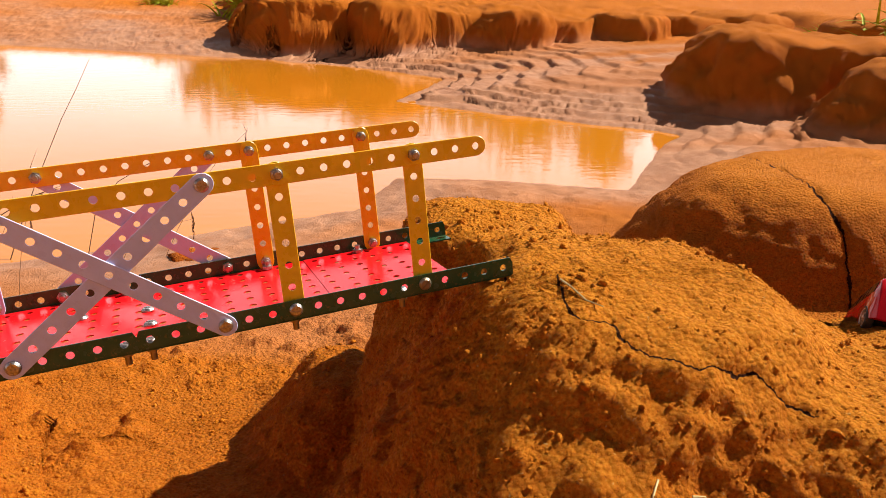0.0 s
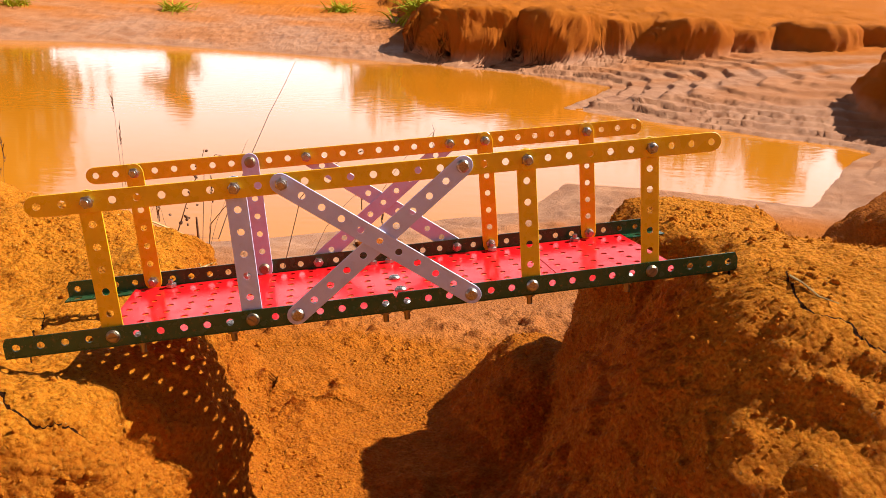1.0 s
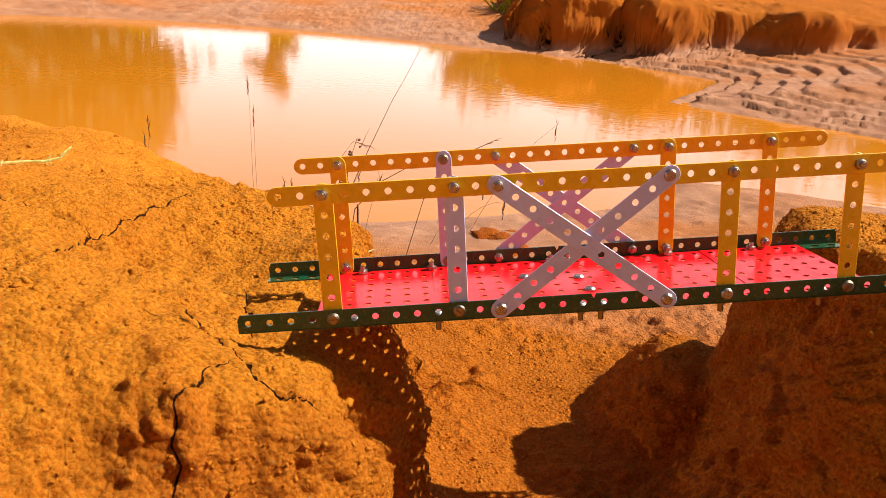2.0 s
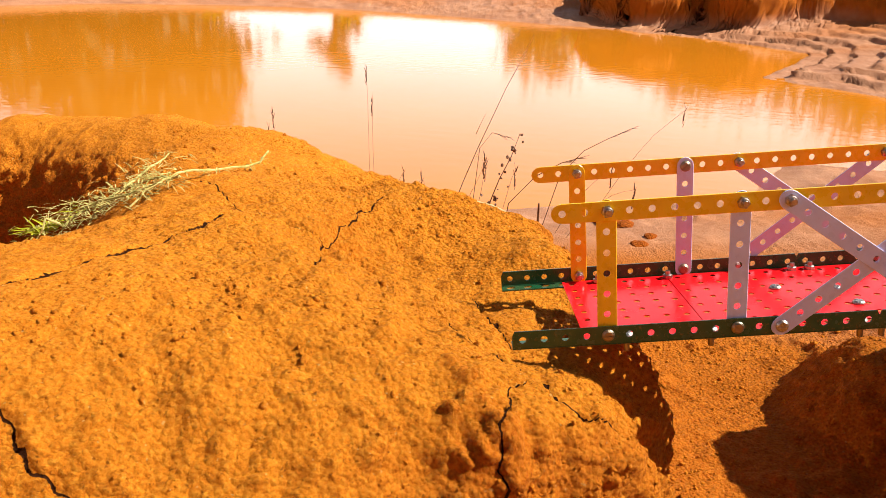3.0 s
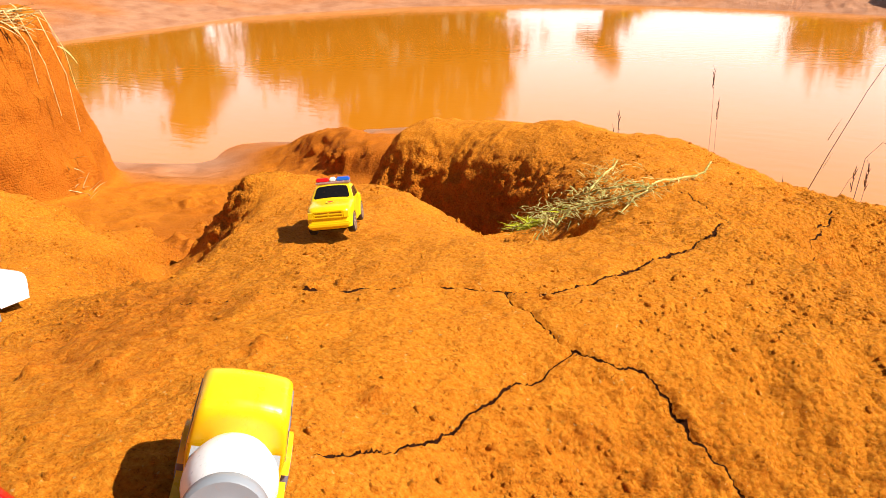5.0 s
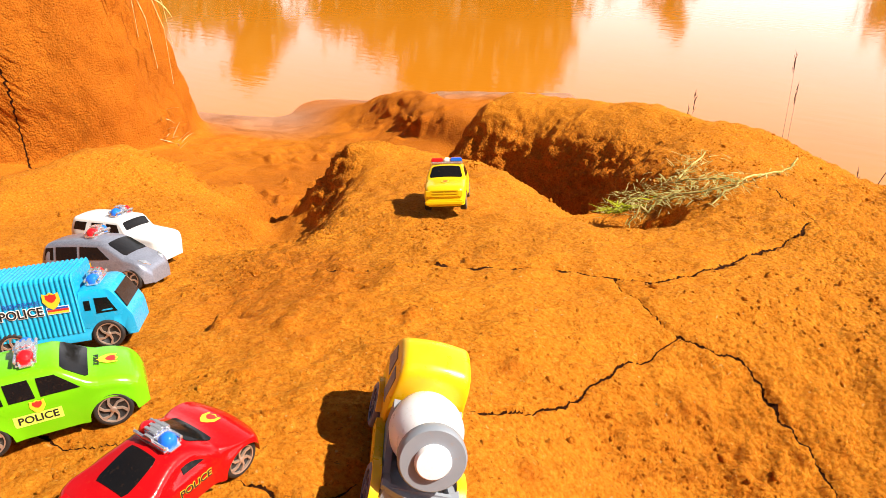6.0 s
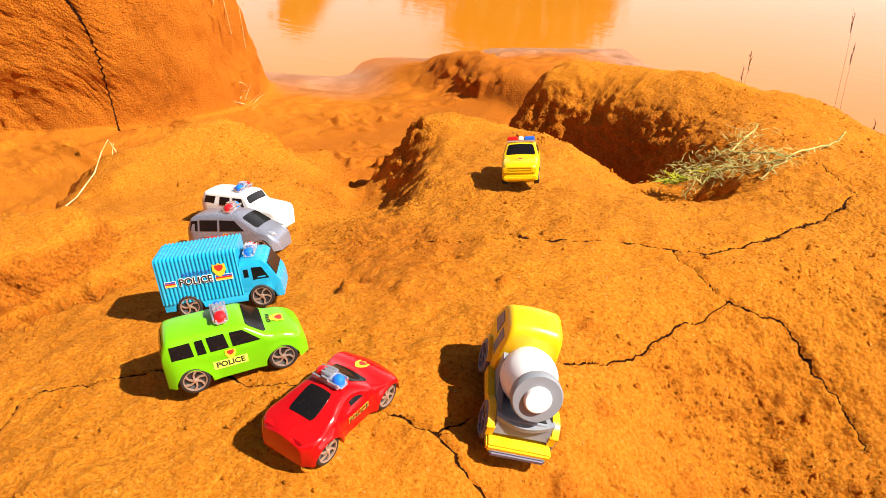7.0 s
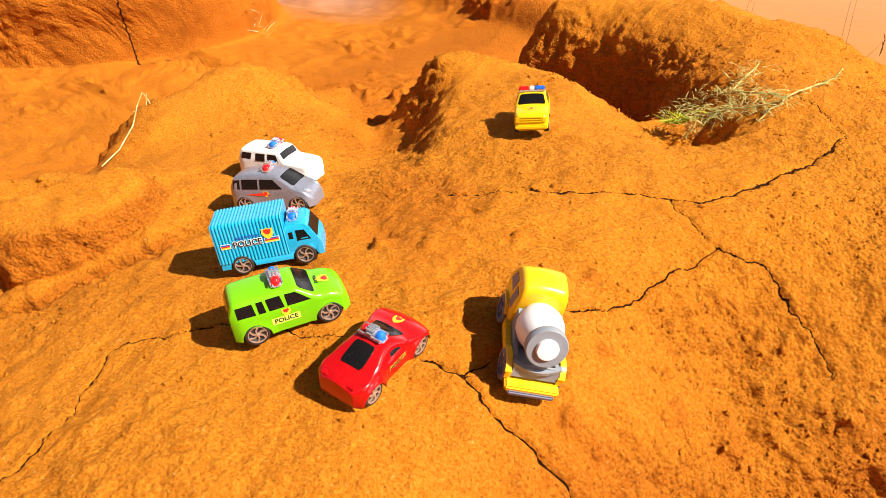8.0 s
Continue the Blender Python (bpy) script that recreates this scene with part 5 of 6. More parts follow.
red_hull.pane(red_car, "rear_window", -0.0240, -0.0072, 0.52, 0.74)
red_hull.pane(red_car, "windscreen", 0.0062, 0.0165, 0.80, 0.72)
for s in (-1, 1):
    # side window and the intake behind it
    red_hull.sides(red_car, [[(-0.0030, 0.0212), (-0.0022, 0.0240), (0.0035, 0.0240), (0.0090, 0.0212)]] if s > 0 else [])
    letters("POLICE", 0.0048, STICKER_YELLOW, red_car, red_hull.out(0.0005, 0.0150, s, 0.00015), bold=0.00024)
    letters("POLICE", 0.0048, INK, red_car, red_hull.out(0.0005, 0.0150, s, 0.00030))
light_bar(red_car, 0.000, 0.0284, span=0.0100, order=(LAMP_RED, LAMP_BLUE))
badge(red_car, Matrix.Translation((0.0255, 0.001, red_hull.height(0.0255) + 0.0015)) @ Matrix.Rotation(radians(14), 4, "Y") @ Matrix.Rotation(radians(-90), 4, "Z"), 0.007)
tail = bmesh.new()
box(tail, -0.0402, -0.0360, -0.0135, 0.0135, 0.0196, 0.0212, 0.0006)
for v in tail.verts:
    v.co.x += 0.010 * (v.co.y / 0.0135) ** 2 * 0.35
part("spoiler", tail, RED_P, red_car, smooth=40)

# yellow pickup
YELLOW_P = plastic("yellow_plastic", (0.76, 0.50, 0.005), 0.18)
p_top = [(-0.0370, 0.0065), (-0.0380, 0.0130), (-0.0380, 0.0225), (-0.0150, 0.0225), (-0.0140, 0.0260), (-0.0110, 0.0335), (0.0030, 0.0338), (0.0060, 0.0325), (0.0150, 0.0245), (0.0200, 0.0235), (0.0350, 0.0215), (0.0380, 0.0180), (0.0380, 0.0065)]
pm = on_ground(-0.6560, 0.4270, -63, 0.046, 0.030) @ Matrix.Scale(1.06, 4)
pickup = thing("toy_pickup", pm, "yellow plastic toy police pickup with dark windscreen", "toy car", "toy police cars")
pick_hull = Hull(p_top, (-0.0230, 0.0235), 0.0168, 0.0230, 0.22, 0.0096, 0.16, corner=0.0034)
part("body", pick_hull.mesh(), YELLOW_P, pickup, smooth=42)
part("chassis", box(bmesh.new(), -0.034, 0.034, -0.0120, 0.0120, 0.0045, 0.013), GLASS_BLACK, pickup)
add_wheels(pickup, (-0.0230, 0.0235), 0.0146, 0.0082, 0.0052)
pick_hull.pane(pickup, "windscreen", 0.0052, 0.0146, 0.86, 0.86)
pick_hull.sides(pickup, [[(-0.0110, 0.0245), (-0.0100, 0.0312), (-0.0035, 0.0312), (-0.0035, 0.0245)], [(-0.0018, 0.0245), (-0.0018, 0.0312), (0.0050, 0.0306), (0.0110, 0.0245)]])
for s in (-1, 1):
    part("headlamp", slab([(0.0384, s * 0.0112, 0.0190), (0.0380, s * 0.0150, 0.0190), (0.0382, s * 0.0150, 0.0140), (0.0386, s * 0.0112, 0.0140)], 0.0004, (1, 0, 0.1)), YELLOW_P, pickup)
grille = bmesh.new()
for z in (0.0140, 0.0162, 0.0184):
    box(grille, 0.0378, 0.0390, -0.0105, 0.0105, z, z + 0.0012, 0.0003)
for y in (-0.0105, 0.0, 0.0105):
    box(grille, 0.0376, 0.0388, y - 0.0007, y + 0.0007, 0.0140, 0.0194, 0.0002)
part("grille", grille, YELLOW_P, pickup)
part("bumper", box(bmesh.new(), 0.0365, 0.0400, -0.0158, 0.0158, 0.0070, 0.0112, 0.0012), YELLOW_P, pickup, smooth=40)
bar = part("light_bar", box(bmesh.new(), -0.0035, 0.0035, -0.0135, 0.0135, 0, 0.0022, 0.0008), CHROME, pickup, "roof light in red, white and blue", at=Matrix.Translation((-0.001, 0, 0.0342)))
for y0, y1, mat in ((0.0030, 0.0130, LAMP_BLUE), (-0.0024, 0.0024, STICKER_WHITE), (-0.0130, -0.0030, LAMP_RED)):
    part("lamp_dome", box(bmesh.new(), -0.0030, 0.0030, y0, y1, 0.0016, 0.0050, 0.0009), mat, bar)
badge(pickup, Matrix.Translation((0.0250, 0, 0.0238)) @ Matrix.Rotation(radians(7), 4, "Y") @ Matrix.Rotation(radians(90), 4, "Z"), 0.006)

# blue box truck
BLUE_P = plastic("sky_blue_plastic", (0.010, 0.35, 0.62))
tm = on_ground(-0.6972, 0.0840, 42.5) @ Matrix.Scale(0.93, 4)
truck = thing("toy_box_truck", tm, "sky blue plastic toy police box truck with corrugated body", "toy truck", "toy police cars")


def corrugated(x0, x1, half, z0, z1, ribs, depth):
    bm = bmesh.new()
    rings = []
    for k in range(ribs * 4 + 1):
        x = x0 + (x1 - x0) * k / (ribs * 4)
        d = depth if k % 4 in (1, 2) else 0.0
        if k in (0, ribs * 4):
            d = depth
        y, t = half - d, z1 - d
        sec = [(-y, z0), (-y, t - 0.0022), (-y + 0.0008, t - 0.0007), (-y + 0.0024, t), (y - 0.0024, t), (y - 0.0008, t - 0.0007), (y, t - 0.0022), (y, z0)]
        rings.append([bm.verts.new((x, a, b)) for a, b in sec])
    for a, b in zip(rings, rings[1:]):
        for i in range(8):
            bm.faces.new((a[i], a[(i + 1) % 8], b[(i + 1) % 8], b[i]))
    bm.faces.new(rings[0])
    bm.faces.new(rings[-1])
    bmesh.ops.recalc_face_normals(bm, faces=bm.faces)
    return bm


part("cargo_box", corrugated(-0.0450, 0.0140, 0.0185, 0.0125, 0.0485, 21, 0.0007), BLUE_P, truck, "corrugated box with rounded top edges")
k_top = [(-0.0445, 0.0065), (-0.0450, 0.0145), (0.0140, 0.0145), (0.0140, 0.0360), (0.0160, 0.0372), (0.0290, 0.0368), (0.0330, 0.0345), (0.0395, 0.0225), (0.0420, 0.0180), (0.0425, 0.0065)]
part("cab", shell(k_top, 0.0065, (-0.0265, 0.0265), 0.0180, 0.0240, 0.10, 0.0106, 0.08), BLUE_P, truck, smooth=38)
part("chassis", box(bmesh.new(), -0.040, 0.038, -0.014, 0.014, 0.0050, 0.0120), GLASS_BLACK, truck)
add_wheels(truck, (-0.0265, 0.0265), 0.0160, 0.0090, 0.0056, spokes=5)
side_panes(truck, [[(0.0165, 0.0250), (0.0165, 0.0310), (0.0200, 0.0310), (0.0200, 0.0250)], [(0.0225, 0.0225), (0.0225, 0.0320), (0.0300, 0.0315), (0.0345, 0.0225)]], 0.0180, 0.0240, 0.0372, 0.10, -0.0450, 0.0425, 0.08)
cross_pane(truck, "windscreen", (0.0390, 0.0232), (0.0338, 0.0332), 0.0310, 0.0285)
light_bar(truck, 0.0215, 0.0372, order=(LAMP_RED, LAMP_BLUE))
for s in (-1, 1):
    y = s * 0.01868
    for xa, xb in ((-0.0400, -0.0318), (-0.0035, 0.0090)):
        part("sticker", slab([(xa, y, 0.0262), (xb, y, 0.0262), (xb, y, 0.0308), (xa, y, 0.0308)], 0.00008, (0, s, 0)), STICKER_WHITE, truck, "white sticker")
        for z0, z1, mat in ((0.0292, 0.0304, STICKER_BLUE), (0.0279, 0.0291, STICKER_RED), (0.0266, 0.0278, STICKER_YELLOW)):
            part("sticker_bar", slab([(xa + 0.0004, y + s * 0.0001, z0), (xb - 0.0004, y + s * 0.0001, z0), (xb - 0.0004, y + s * 0.0001, z1), (xa + 0.0004, y + s * 0.0001, z1)], 0.00006, (0, s, 0)), mat, truck)
    flat = lambda x, yy, z: Matrix.Translation((x, yy, z)) @ (Matrix.Identity(4) if s < 0 else Matrix.Rotation(math.pi, 4, "Z")) @ Matrix.Rotation(radians(90), 4, "X")
    letters("POLICE", 0.0074, STICKER_WHITE, truck, flat(-0.0175, s * 0.01868, 0.0288), bold=0.00055)
    letters("POLICE", 0.0074, INK, truck, flat(-0.0175, s * 0.01892, 0.0288), bold=0.0001)
    letters("RIGHTEOUS", 0.0037, STICKER_BLUE, truck, flat(-0.0165, s * 0.01866, 0.0342), bold=0.00003)
    badge(truck, flat(0.0005, s * 0.0189, 0.0345), 0.0090)

# cement mixer
MIX_Y = plastic("warm_yellow_plastic", (0.85, 0.50, 0.006), 0.3)
MIX_G = plastic("grey_plastic", (0.23, 0.25, 0.29), 0.4)
MIX_P = plastic("violet_grey_plastic", (0.15, 0.145, 0.21), 0.45)
MIX_W = plastic("ivory_drum_plastic", (0.80, 0.78, 0.80), 0.3)
mixer = thing("toy_cement_mixer", on_ground(-0.4780, 0.0990, 122, 0.05, 0.04) @ Matrix.Translation((0, 0, 0.0012)) @ Matrix.Rotation(radians(6), 4, "X") @ Matrix.Scale(0.93, 4), "yellow plastic toy cement mixer with ivory drum and grey wheels", "toy truck")
m_top = [(0.0060, 0.0105), (0.0062, 0.0300), (0.0075, 0.0470), (0.0110, 0.0530), (0.0180, 0.0540), (0.0290, 0.0530), (0.0350, 0.0490), (0.0400, 0.0380), (0.0430, 0.0270), (0.0432, 0.0105)]
cab_hull = Hull(m_top, (0.0235,), 0.0188, 0.0300, 0.13, 0.0125, 0.05, corner=0.0050, flare=0.0, dome=0.0012)
part("cab", cab_hull.mesh(), MIX_Y, mixer, smooth=42)
for s in (-1, 1):
    for loop in ([(0.0230, 0.0330), (0.0230, 0.0450), (0.0320, 0.0450), (0.0360, 0.0330)], [(0.0120, 0.0260), (0.0120, 0.0430), (0.0200, 0.0430), (0.0200, 0.0260)]):
        pts = [(x, s * (cab_hull.flank(x, z) + 0.0001), z) for x, z in loop]
        part("window_recess", slab(pts, 0.0003, (0, s, 0.2)), MIX_P, mixer)
bed = bmesh.new()
box(bed, -0.0445, 0.0080, -0.0192, 0.0192, 0.0070, 0.0122, 0.0012)
for s in (-1, 1):
    box(bed, -0.0370, 0.0080, min(s * 0.0162, s * 0.0204), max(s * 0.0162, s * 0.0204), 0.0120, 0.0195)
part("bed", bed, MIX_Y, mixer, smooth=40)
for x, r in ((-0.0255, 0.0128), (0.0235, 0.0128)):
    for s in (-1, 1):
        arch = bmesh.new()
        rows = []
        for k in range(11):
            a = math.pi * (0.20 + 0.60 * k / 10)
            rows.append([arch.verts.new((x + q * math.cos(a), s * y, 0.0104 + q * math.sin(a))) for q, y in ((r, 0.0170), (r + 0.0016, 0.0170), (r + 0.0016, 0.0212), (r, 0.0212))])
        for a, b in zip(rows, rows[1:]):
            for k in range(4):
                arch.faces.new((a[k], a[(k + 1) % 4], b[(k + 1) % 4], b[k]))
        arch.faces.new(rows[0])
        arch.faces.new(rows[-1])
        bmesh.ops.recalc_face_normals(arch, faces=arch.faces)
        part("wheel_arch", arch, MIX_Y, mixer, smooth=40)
part("underside", box(bmesh.new(), -0.0460, 0.0400, -0.0165, 0.0165, 0.0050, 0.0090, 0.0010), MIX_P, mixer, smooth=40)
cradle = bmesh.new()
for s in (-1, 1):
    side = [(-0.0330, 0.0150), (0.0050, 0.0150), (0.0050, 0.0370), (-0.0010, 0.0370), (-0.0060, 0.0270), (-0.0240, 0.0215), (-0.0330, 0.0260)]
    inner, outer = [cradle.verts.new((x, s * 0.0128, z)) for x, z in side], [cradle.verts.new((x, s * 0.0160, z)) for x, z in side]
    cradle.faces.new(inner)
    cradle.faces.new(outer[::-1])
    for k in range(7):
        cradle.faces.new((inner[k], inner[(k + 1) % 7], outer[(k + 1) % 7], outer[k]))
box(cradle, -0.0330, 0.0050, -0.0135, 0.0135, 0.0148, 0.0172, 0.0004)
bmesh.ops.recalc_face_normals(cradle, faces=cradle.faces)
part("cradle", cradle, MIX_G, mixer, "grey drum cradle with stepped sides")
plate = [(-0.0362, -0.0175, 0.0148), (-0.0362, 0.0175, 0.0148), (-0.0335, 0.0160, 0.0262), (-0.0335, -0.0160, 0.0262)]
part("rear_plate", slab(plate, 0.0008, (-1, 0, 0.2)), MIX_G, mixer, "grey plate under the drum mouth")
tilt = Matrix.Translation((-0.0085, 0, 0.0345)) @ Matrix.Rotation(radians(24), 4, "Y")
drum = part("drum", lathe([(0.0070, 0.0215), (0.0105, 0.0190), (0.0150, 0.0110), (0.0168, 0.0040), (0.0168, -0.0020), (0.0150, -0.0090), (0.0112, -0.0200), (0.0105, -0.0225)], 36, "X"), MIX_W, mixer, "ivory drum", smooth=50, at=tilt)
part("drum_cap", lathe([(0.0072, 0.0190), (0.0072, 0.0240), (0.0060, 0.0250)], 28, "X"), MIX_G, drum, smooth=40)
part("drum_ring", lathe([(0.0078, -0.0215), (0.0140, -0.0195), (0.0146, -0.0205), (0.0146, -0.0255), (0.0138, -0.0265), (0.0080, -0.0265)], 36, "X"), MIX_G, drum, "grey drum ring", smooth=40)
part("drum_mouth", lathe([(0.0078, -0.0225), (0.0078, -0.0280), (0.0070, -0.0290), (0.0005, -0.0292)], 32, "X"), MIX_W, drum, smooth=40)
chute = bmesh.new()
for k in range(10):
    box(chute, -0.0380, -0.0345, -0.0170 + 0.0034 * k, -0.0136 + 0.0034 * k, 0.0215, 0.0245)
bmesh.ops.remove_doubles(chute, verts=chute.verts, dist=1e-6)
for v in chute.verts:
    v.co.x += 0.004 * (v.co.y / 0.017) ** 2
    v.co.z += 0.0022 * (abs(v.co.y) / 0.017) ** 1.5
part("chute", chute, MIX_G, mixer, "curved grey chute bar")
add_wheels(mixer, (-0.0255, 0.0235), 0.0186, 0.0112, 0.0060, MIX_P, 5, MIX_P)

# red car beside the bridge's end, mostly beyond the mound
red_m = on_ground(0.530, 0.486, 60, 0.046, 0.03)
small_red, small_hull = estate("toy_red_car", red_m, RED_P, "red plastic toy car with white headlamps on the mound", g_top, 0.0235, 0.20, g_panes, (-0.0255, 0.0255), 0.0086, windscreen=((0.0188, 0.0262), (0.0085, 0.0340)))
for s in (-1, 1):
    part("headlamp", slab([(0.0395, s * 0.0105, 0.0195), (0.0385, s * 0.0150, 0.0190), (0.0405, s * 0.0145, 0.0150), (0.0412, s * 0.0105, 0.0155)], 0.0006, (1, 0, 0.4)), STICKER_WHITE, small_red)

# ---- plants ----
STRAW = material("dry_straw", (0.60, 0.46, 0.22), 0.7)
link(STRAW, ramp(STRAW, noise_tex(STRAW, 90, 3), [(0.3, (0.40, 0.26, 0.07)), (0.65, (0.70, 0.58, 0.28))]), STRAW.node_tree.nodes["Principled BSDF"].inputs["Base Color"])
HAY = material("yellowing_grass", (0.46, 0.42, 0.12), 0.8, spec=0.1)
link(HAY, ramp(HAY, noise_tex(HAY, 70, 3), [(0.3, (0.26, 0.25, 0.05)), (0.65, (0.62, 0.52, 0.20))]), HAY.node_tree.nodes["Principled BSDF"].inputs["Base Color"])
LEAF = material("green_grass", (0.24, 0.34, 0.035), 0.7, spec=0.1)
link(LEAF, ramp(LEAF, noise_tex(LEAF, 60, 3), [(0.3, (0.24, 0.26, 0.01)), (0.7, (0.50, 0.50, 0.03))]), LEAF.node_tree.nodes["Principled BSDF"].inputs["Base Color"])
STEM = material("brown_stem", (0.12, 0.055, 0.025), 0.7)
link(STEM, ramp(STEM, noise_tex(STEM, 200, 3), [(0.3, (0.07, 0.03, 0.015)), (0.7, (0.22, 0.11, 0.05))]), STEM.node_tree.nodes["Principled BSDF"].inputs["Base Color"])
CROWN = material("tree_leaves", (0.05, 0.085, 0.02), 0.6)
link(CROWN, ramp(CROWN, noise_tex(CROWN, 2.2, 4), [(0.3, (0.03, 0.055, 0.012)), (0.7, (0.085, 0.12, 0.03))]), CROWN.node_tree.nodes["Principled BSDF"].inputs["Base Color"])
BARK = material("tree_bark", (0.13, 0.085, 0.05), 0.85)
link(BARK, ramp(BARK, noise_tex(BARK, 14, 4), [(0.3, (0.07, 0.045, 0.03)), (0.7, (0.19, 0.13, 0.08))]), BARK.node_tree.nodes["Principled BSDF"].inputs["Base Color"])


def blade(bm, root, way, length, width, sag, rnd, steps=5):
    """A tapering folded blade that bends down."""
    way = Vector(way).normalized()
    side = way.cross(Vector((rnd.uniform(-0.3, 0.3), rnd.uniform(-0.3, 0.3), 1))).normalized()
    p, prev = Vector(root), None
    for k in range(steps + 1):
        t = k / steps
        w = width * (1 - t) ** 0.7 + 0.0001
        up = side.cross(way).normalized()
        row = [bm.verts.new(p - side * w), bm.verts.new(p - up * w * 0.5), bm.verts.new(p + side * w)]
        if prev:
            bm.faces.new((prev[0], prev[1], row[1], row[0]))
            bm.faces.new((prev[1], prev[2], row[2], row[1]))
        prev = row
        way = (way + Vector((0, 0, -sag / steps))).normalized()
        p = p + way * (length / steps)


def tube(bm, pts, r0, r1, seg=5):
    """A tapering stem through points."""
    prev = None
    for k, p in enumerate(pts):
        p = Vector(p)
        d = (Vector(pts[min(k + 1, len(pts) - 1)]) - Vector(pts[max(k - 1, 0)])).normalized()
        u = d.cross(Vector((0.3, 0.2, 1))).normalized() if abs(d.z) < 0.95 else d.cross(Vector((1, 0, 0))).normalized()
        v = d.cross(u)
        r = r0 + (r1 - r0) * k / (len(pts) - 1)
        ring = [bm.verts.new(p + (u * math.cos(2 * math.pi * i / seg) + v * math.sin(2 * math.pi * i / seg)) * r) for i in range(seg)]
        if prev:
            for i in range(seg):
                bm.faces.new((prev[i], prev[(i + 1) % seg], ring[(i + 1) % seg], ring[i]))
        else:
            bm.faces.new(ring[::-1])
        prev = ring
    bm.faces.new(prev)


def surface(x, y, up=0.0):
    return Vector((x, y, ground_z(x, y) + up))


rnd = random.Random(11)
# creeping runner of dry grass on the mound's edge
runner = thing("dry_grass_runner", Matrix.Translation(surface(-0.48, 0.64)), "pale dry creeping grass runner with a few green blades", "dry grass")
base = runner.matrix_basis.translation
RUNS = [  # stolons as (x, y, height over the earth)
    [(-0.404, 0.722, 0.018), (-0.412, 0.700, 0.006), (-0.424, 0.655, 0.008), (-0.434, 0.600, 0.016), (-0.440, 0.575, 0.014), (-0.452, 0.555, 0.003)],
    [(-0.434, 0.600, 0.014), (-0.462, 0.612, 0.010), (-0.495, 0.632, 0.010), (-0.530, 0.650, 0.012), (-0.570, 0.668, 0.014), (-0.610, 0.692, 0.012), (-0.640, 0.712, 0.006)],
    [(-0.440, 0.585, 0.012), (-0.470, 0.578, 0.010), (-0.500, 0.572, 0.016), (-0.525, 0.574, 0.018), (-0.548, 0.580, 0.014)],
    [(-0.500, 0.570, 0.014), (-0.508, 0.552, 0.010), (-0.512, 0.540, 0.020), (-0.520, 0.530, 0.004)],
    [(-0.505, 0.640, 0.010), (-0.500, 0.672, 0.012), (-0.495, 0.700, 0.016)],
]
bm, bd, bg = bmesh.new(), bmesh.new(), bmesh.new()
for which, (run, count, wide, long) in enumerate(zip(RUNS, (90, 380, 300, 14, 110), (0.0025, 0.010, 0.010, 0.003, 0.010), (0.009, 0.013, 0.013, 0.010, 0.014))):
    pts = [surface(x, y, h) for x, y, h in run]
    fine_pts = []
    for a, b in zip(pts, pts[1:]):
        fine_pts += [a.lerp(b, t) + Vector((rnd.gauss(0, 0.0012), rnd.gauss(0, 0.0012), rnd.gauss(0, 0.0010))) for t in (0, 0.33, 0.66)]
    fine_pts.append(pts[-1])
    tube(bm, [p - base for p in fine_pts], 0.0011, 0.0007)
    for k in range(count):
        t = rnd.random() * (len(fine_pts) - 1)
        i = int(t)
        p = fine_pts[i].lerp(fine_pts[i + 1], t - i) + Vector((rnd.gauss(0, wide), rnd.gauss(0, wide), rnd.uniform(-0.003, 0.003)))
        p.z = max(p.z, ground_z(p.x, p.y) + 0.001)
        a = rnd.uniform(0, 2 * math.pi)
        blade(bd, p - base, (math.cos(a), math.sin(a), rnd.uniform(-0.2, 0.65)), long * rnd.uniform(0.4, 1.15), rnd.uniform(0.00022, 0.00055), rnd.uniform(0.1, 1.2), rnd)
for k in range(42):
    a = rnd.uniform(1.8, 3.9)
    p = surface(-0.535 + rnd.gauss(0, 0.010), 0.577 + rnd.gauss(0, 0.006), 0.014)
    blade(bg, p - base, (math.cos(a), math.sin(a), rnd.uniform(-0.1, 0.35)), rnd.uniform(0.016, 0.034), rnd.uniform(0.0009, 0.0016), rnd.uniform(0.2, 0.7), rnd)
part("stolon", bm, HAY, runner)
tagged(part("dry_foliage", bd, HAY, runner), kind="stuff")
tagged(part("green_foliage", bg, LEAF, runner, "fresh green blades"), kind="stuff")


def stalk(name, label, pts, r, mat, category="weed"):
    ob = thing(name, Matrix.Translation(pts[0]), label, category)
    bm = bmesh.new()
    o = Vector(pts[0])
    tube(bm, [Vector(p) - o for p in pts], r, r * 0.45)
    part("stem", bm, mat, ob)
    return ob, o


# long grass stem over the water, and thin reeds along the near edge
def bowed(a, b, sag, n=7, seed=0):
    rr = random.Random(seed)
    a, b = Vector(a), Vector(b)
    out = []
    for k in range(n):
        t = k / (n - 1)
        p = a.lerp(b, t)
        p.z += sag * math.sin(math.pi * t)
        out.append(p + Vector((rr.uniform(-1, 1), rr.uniform(-1, 1), 0)) * 0.002)
    return out


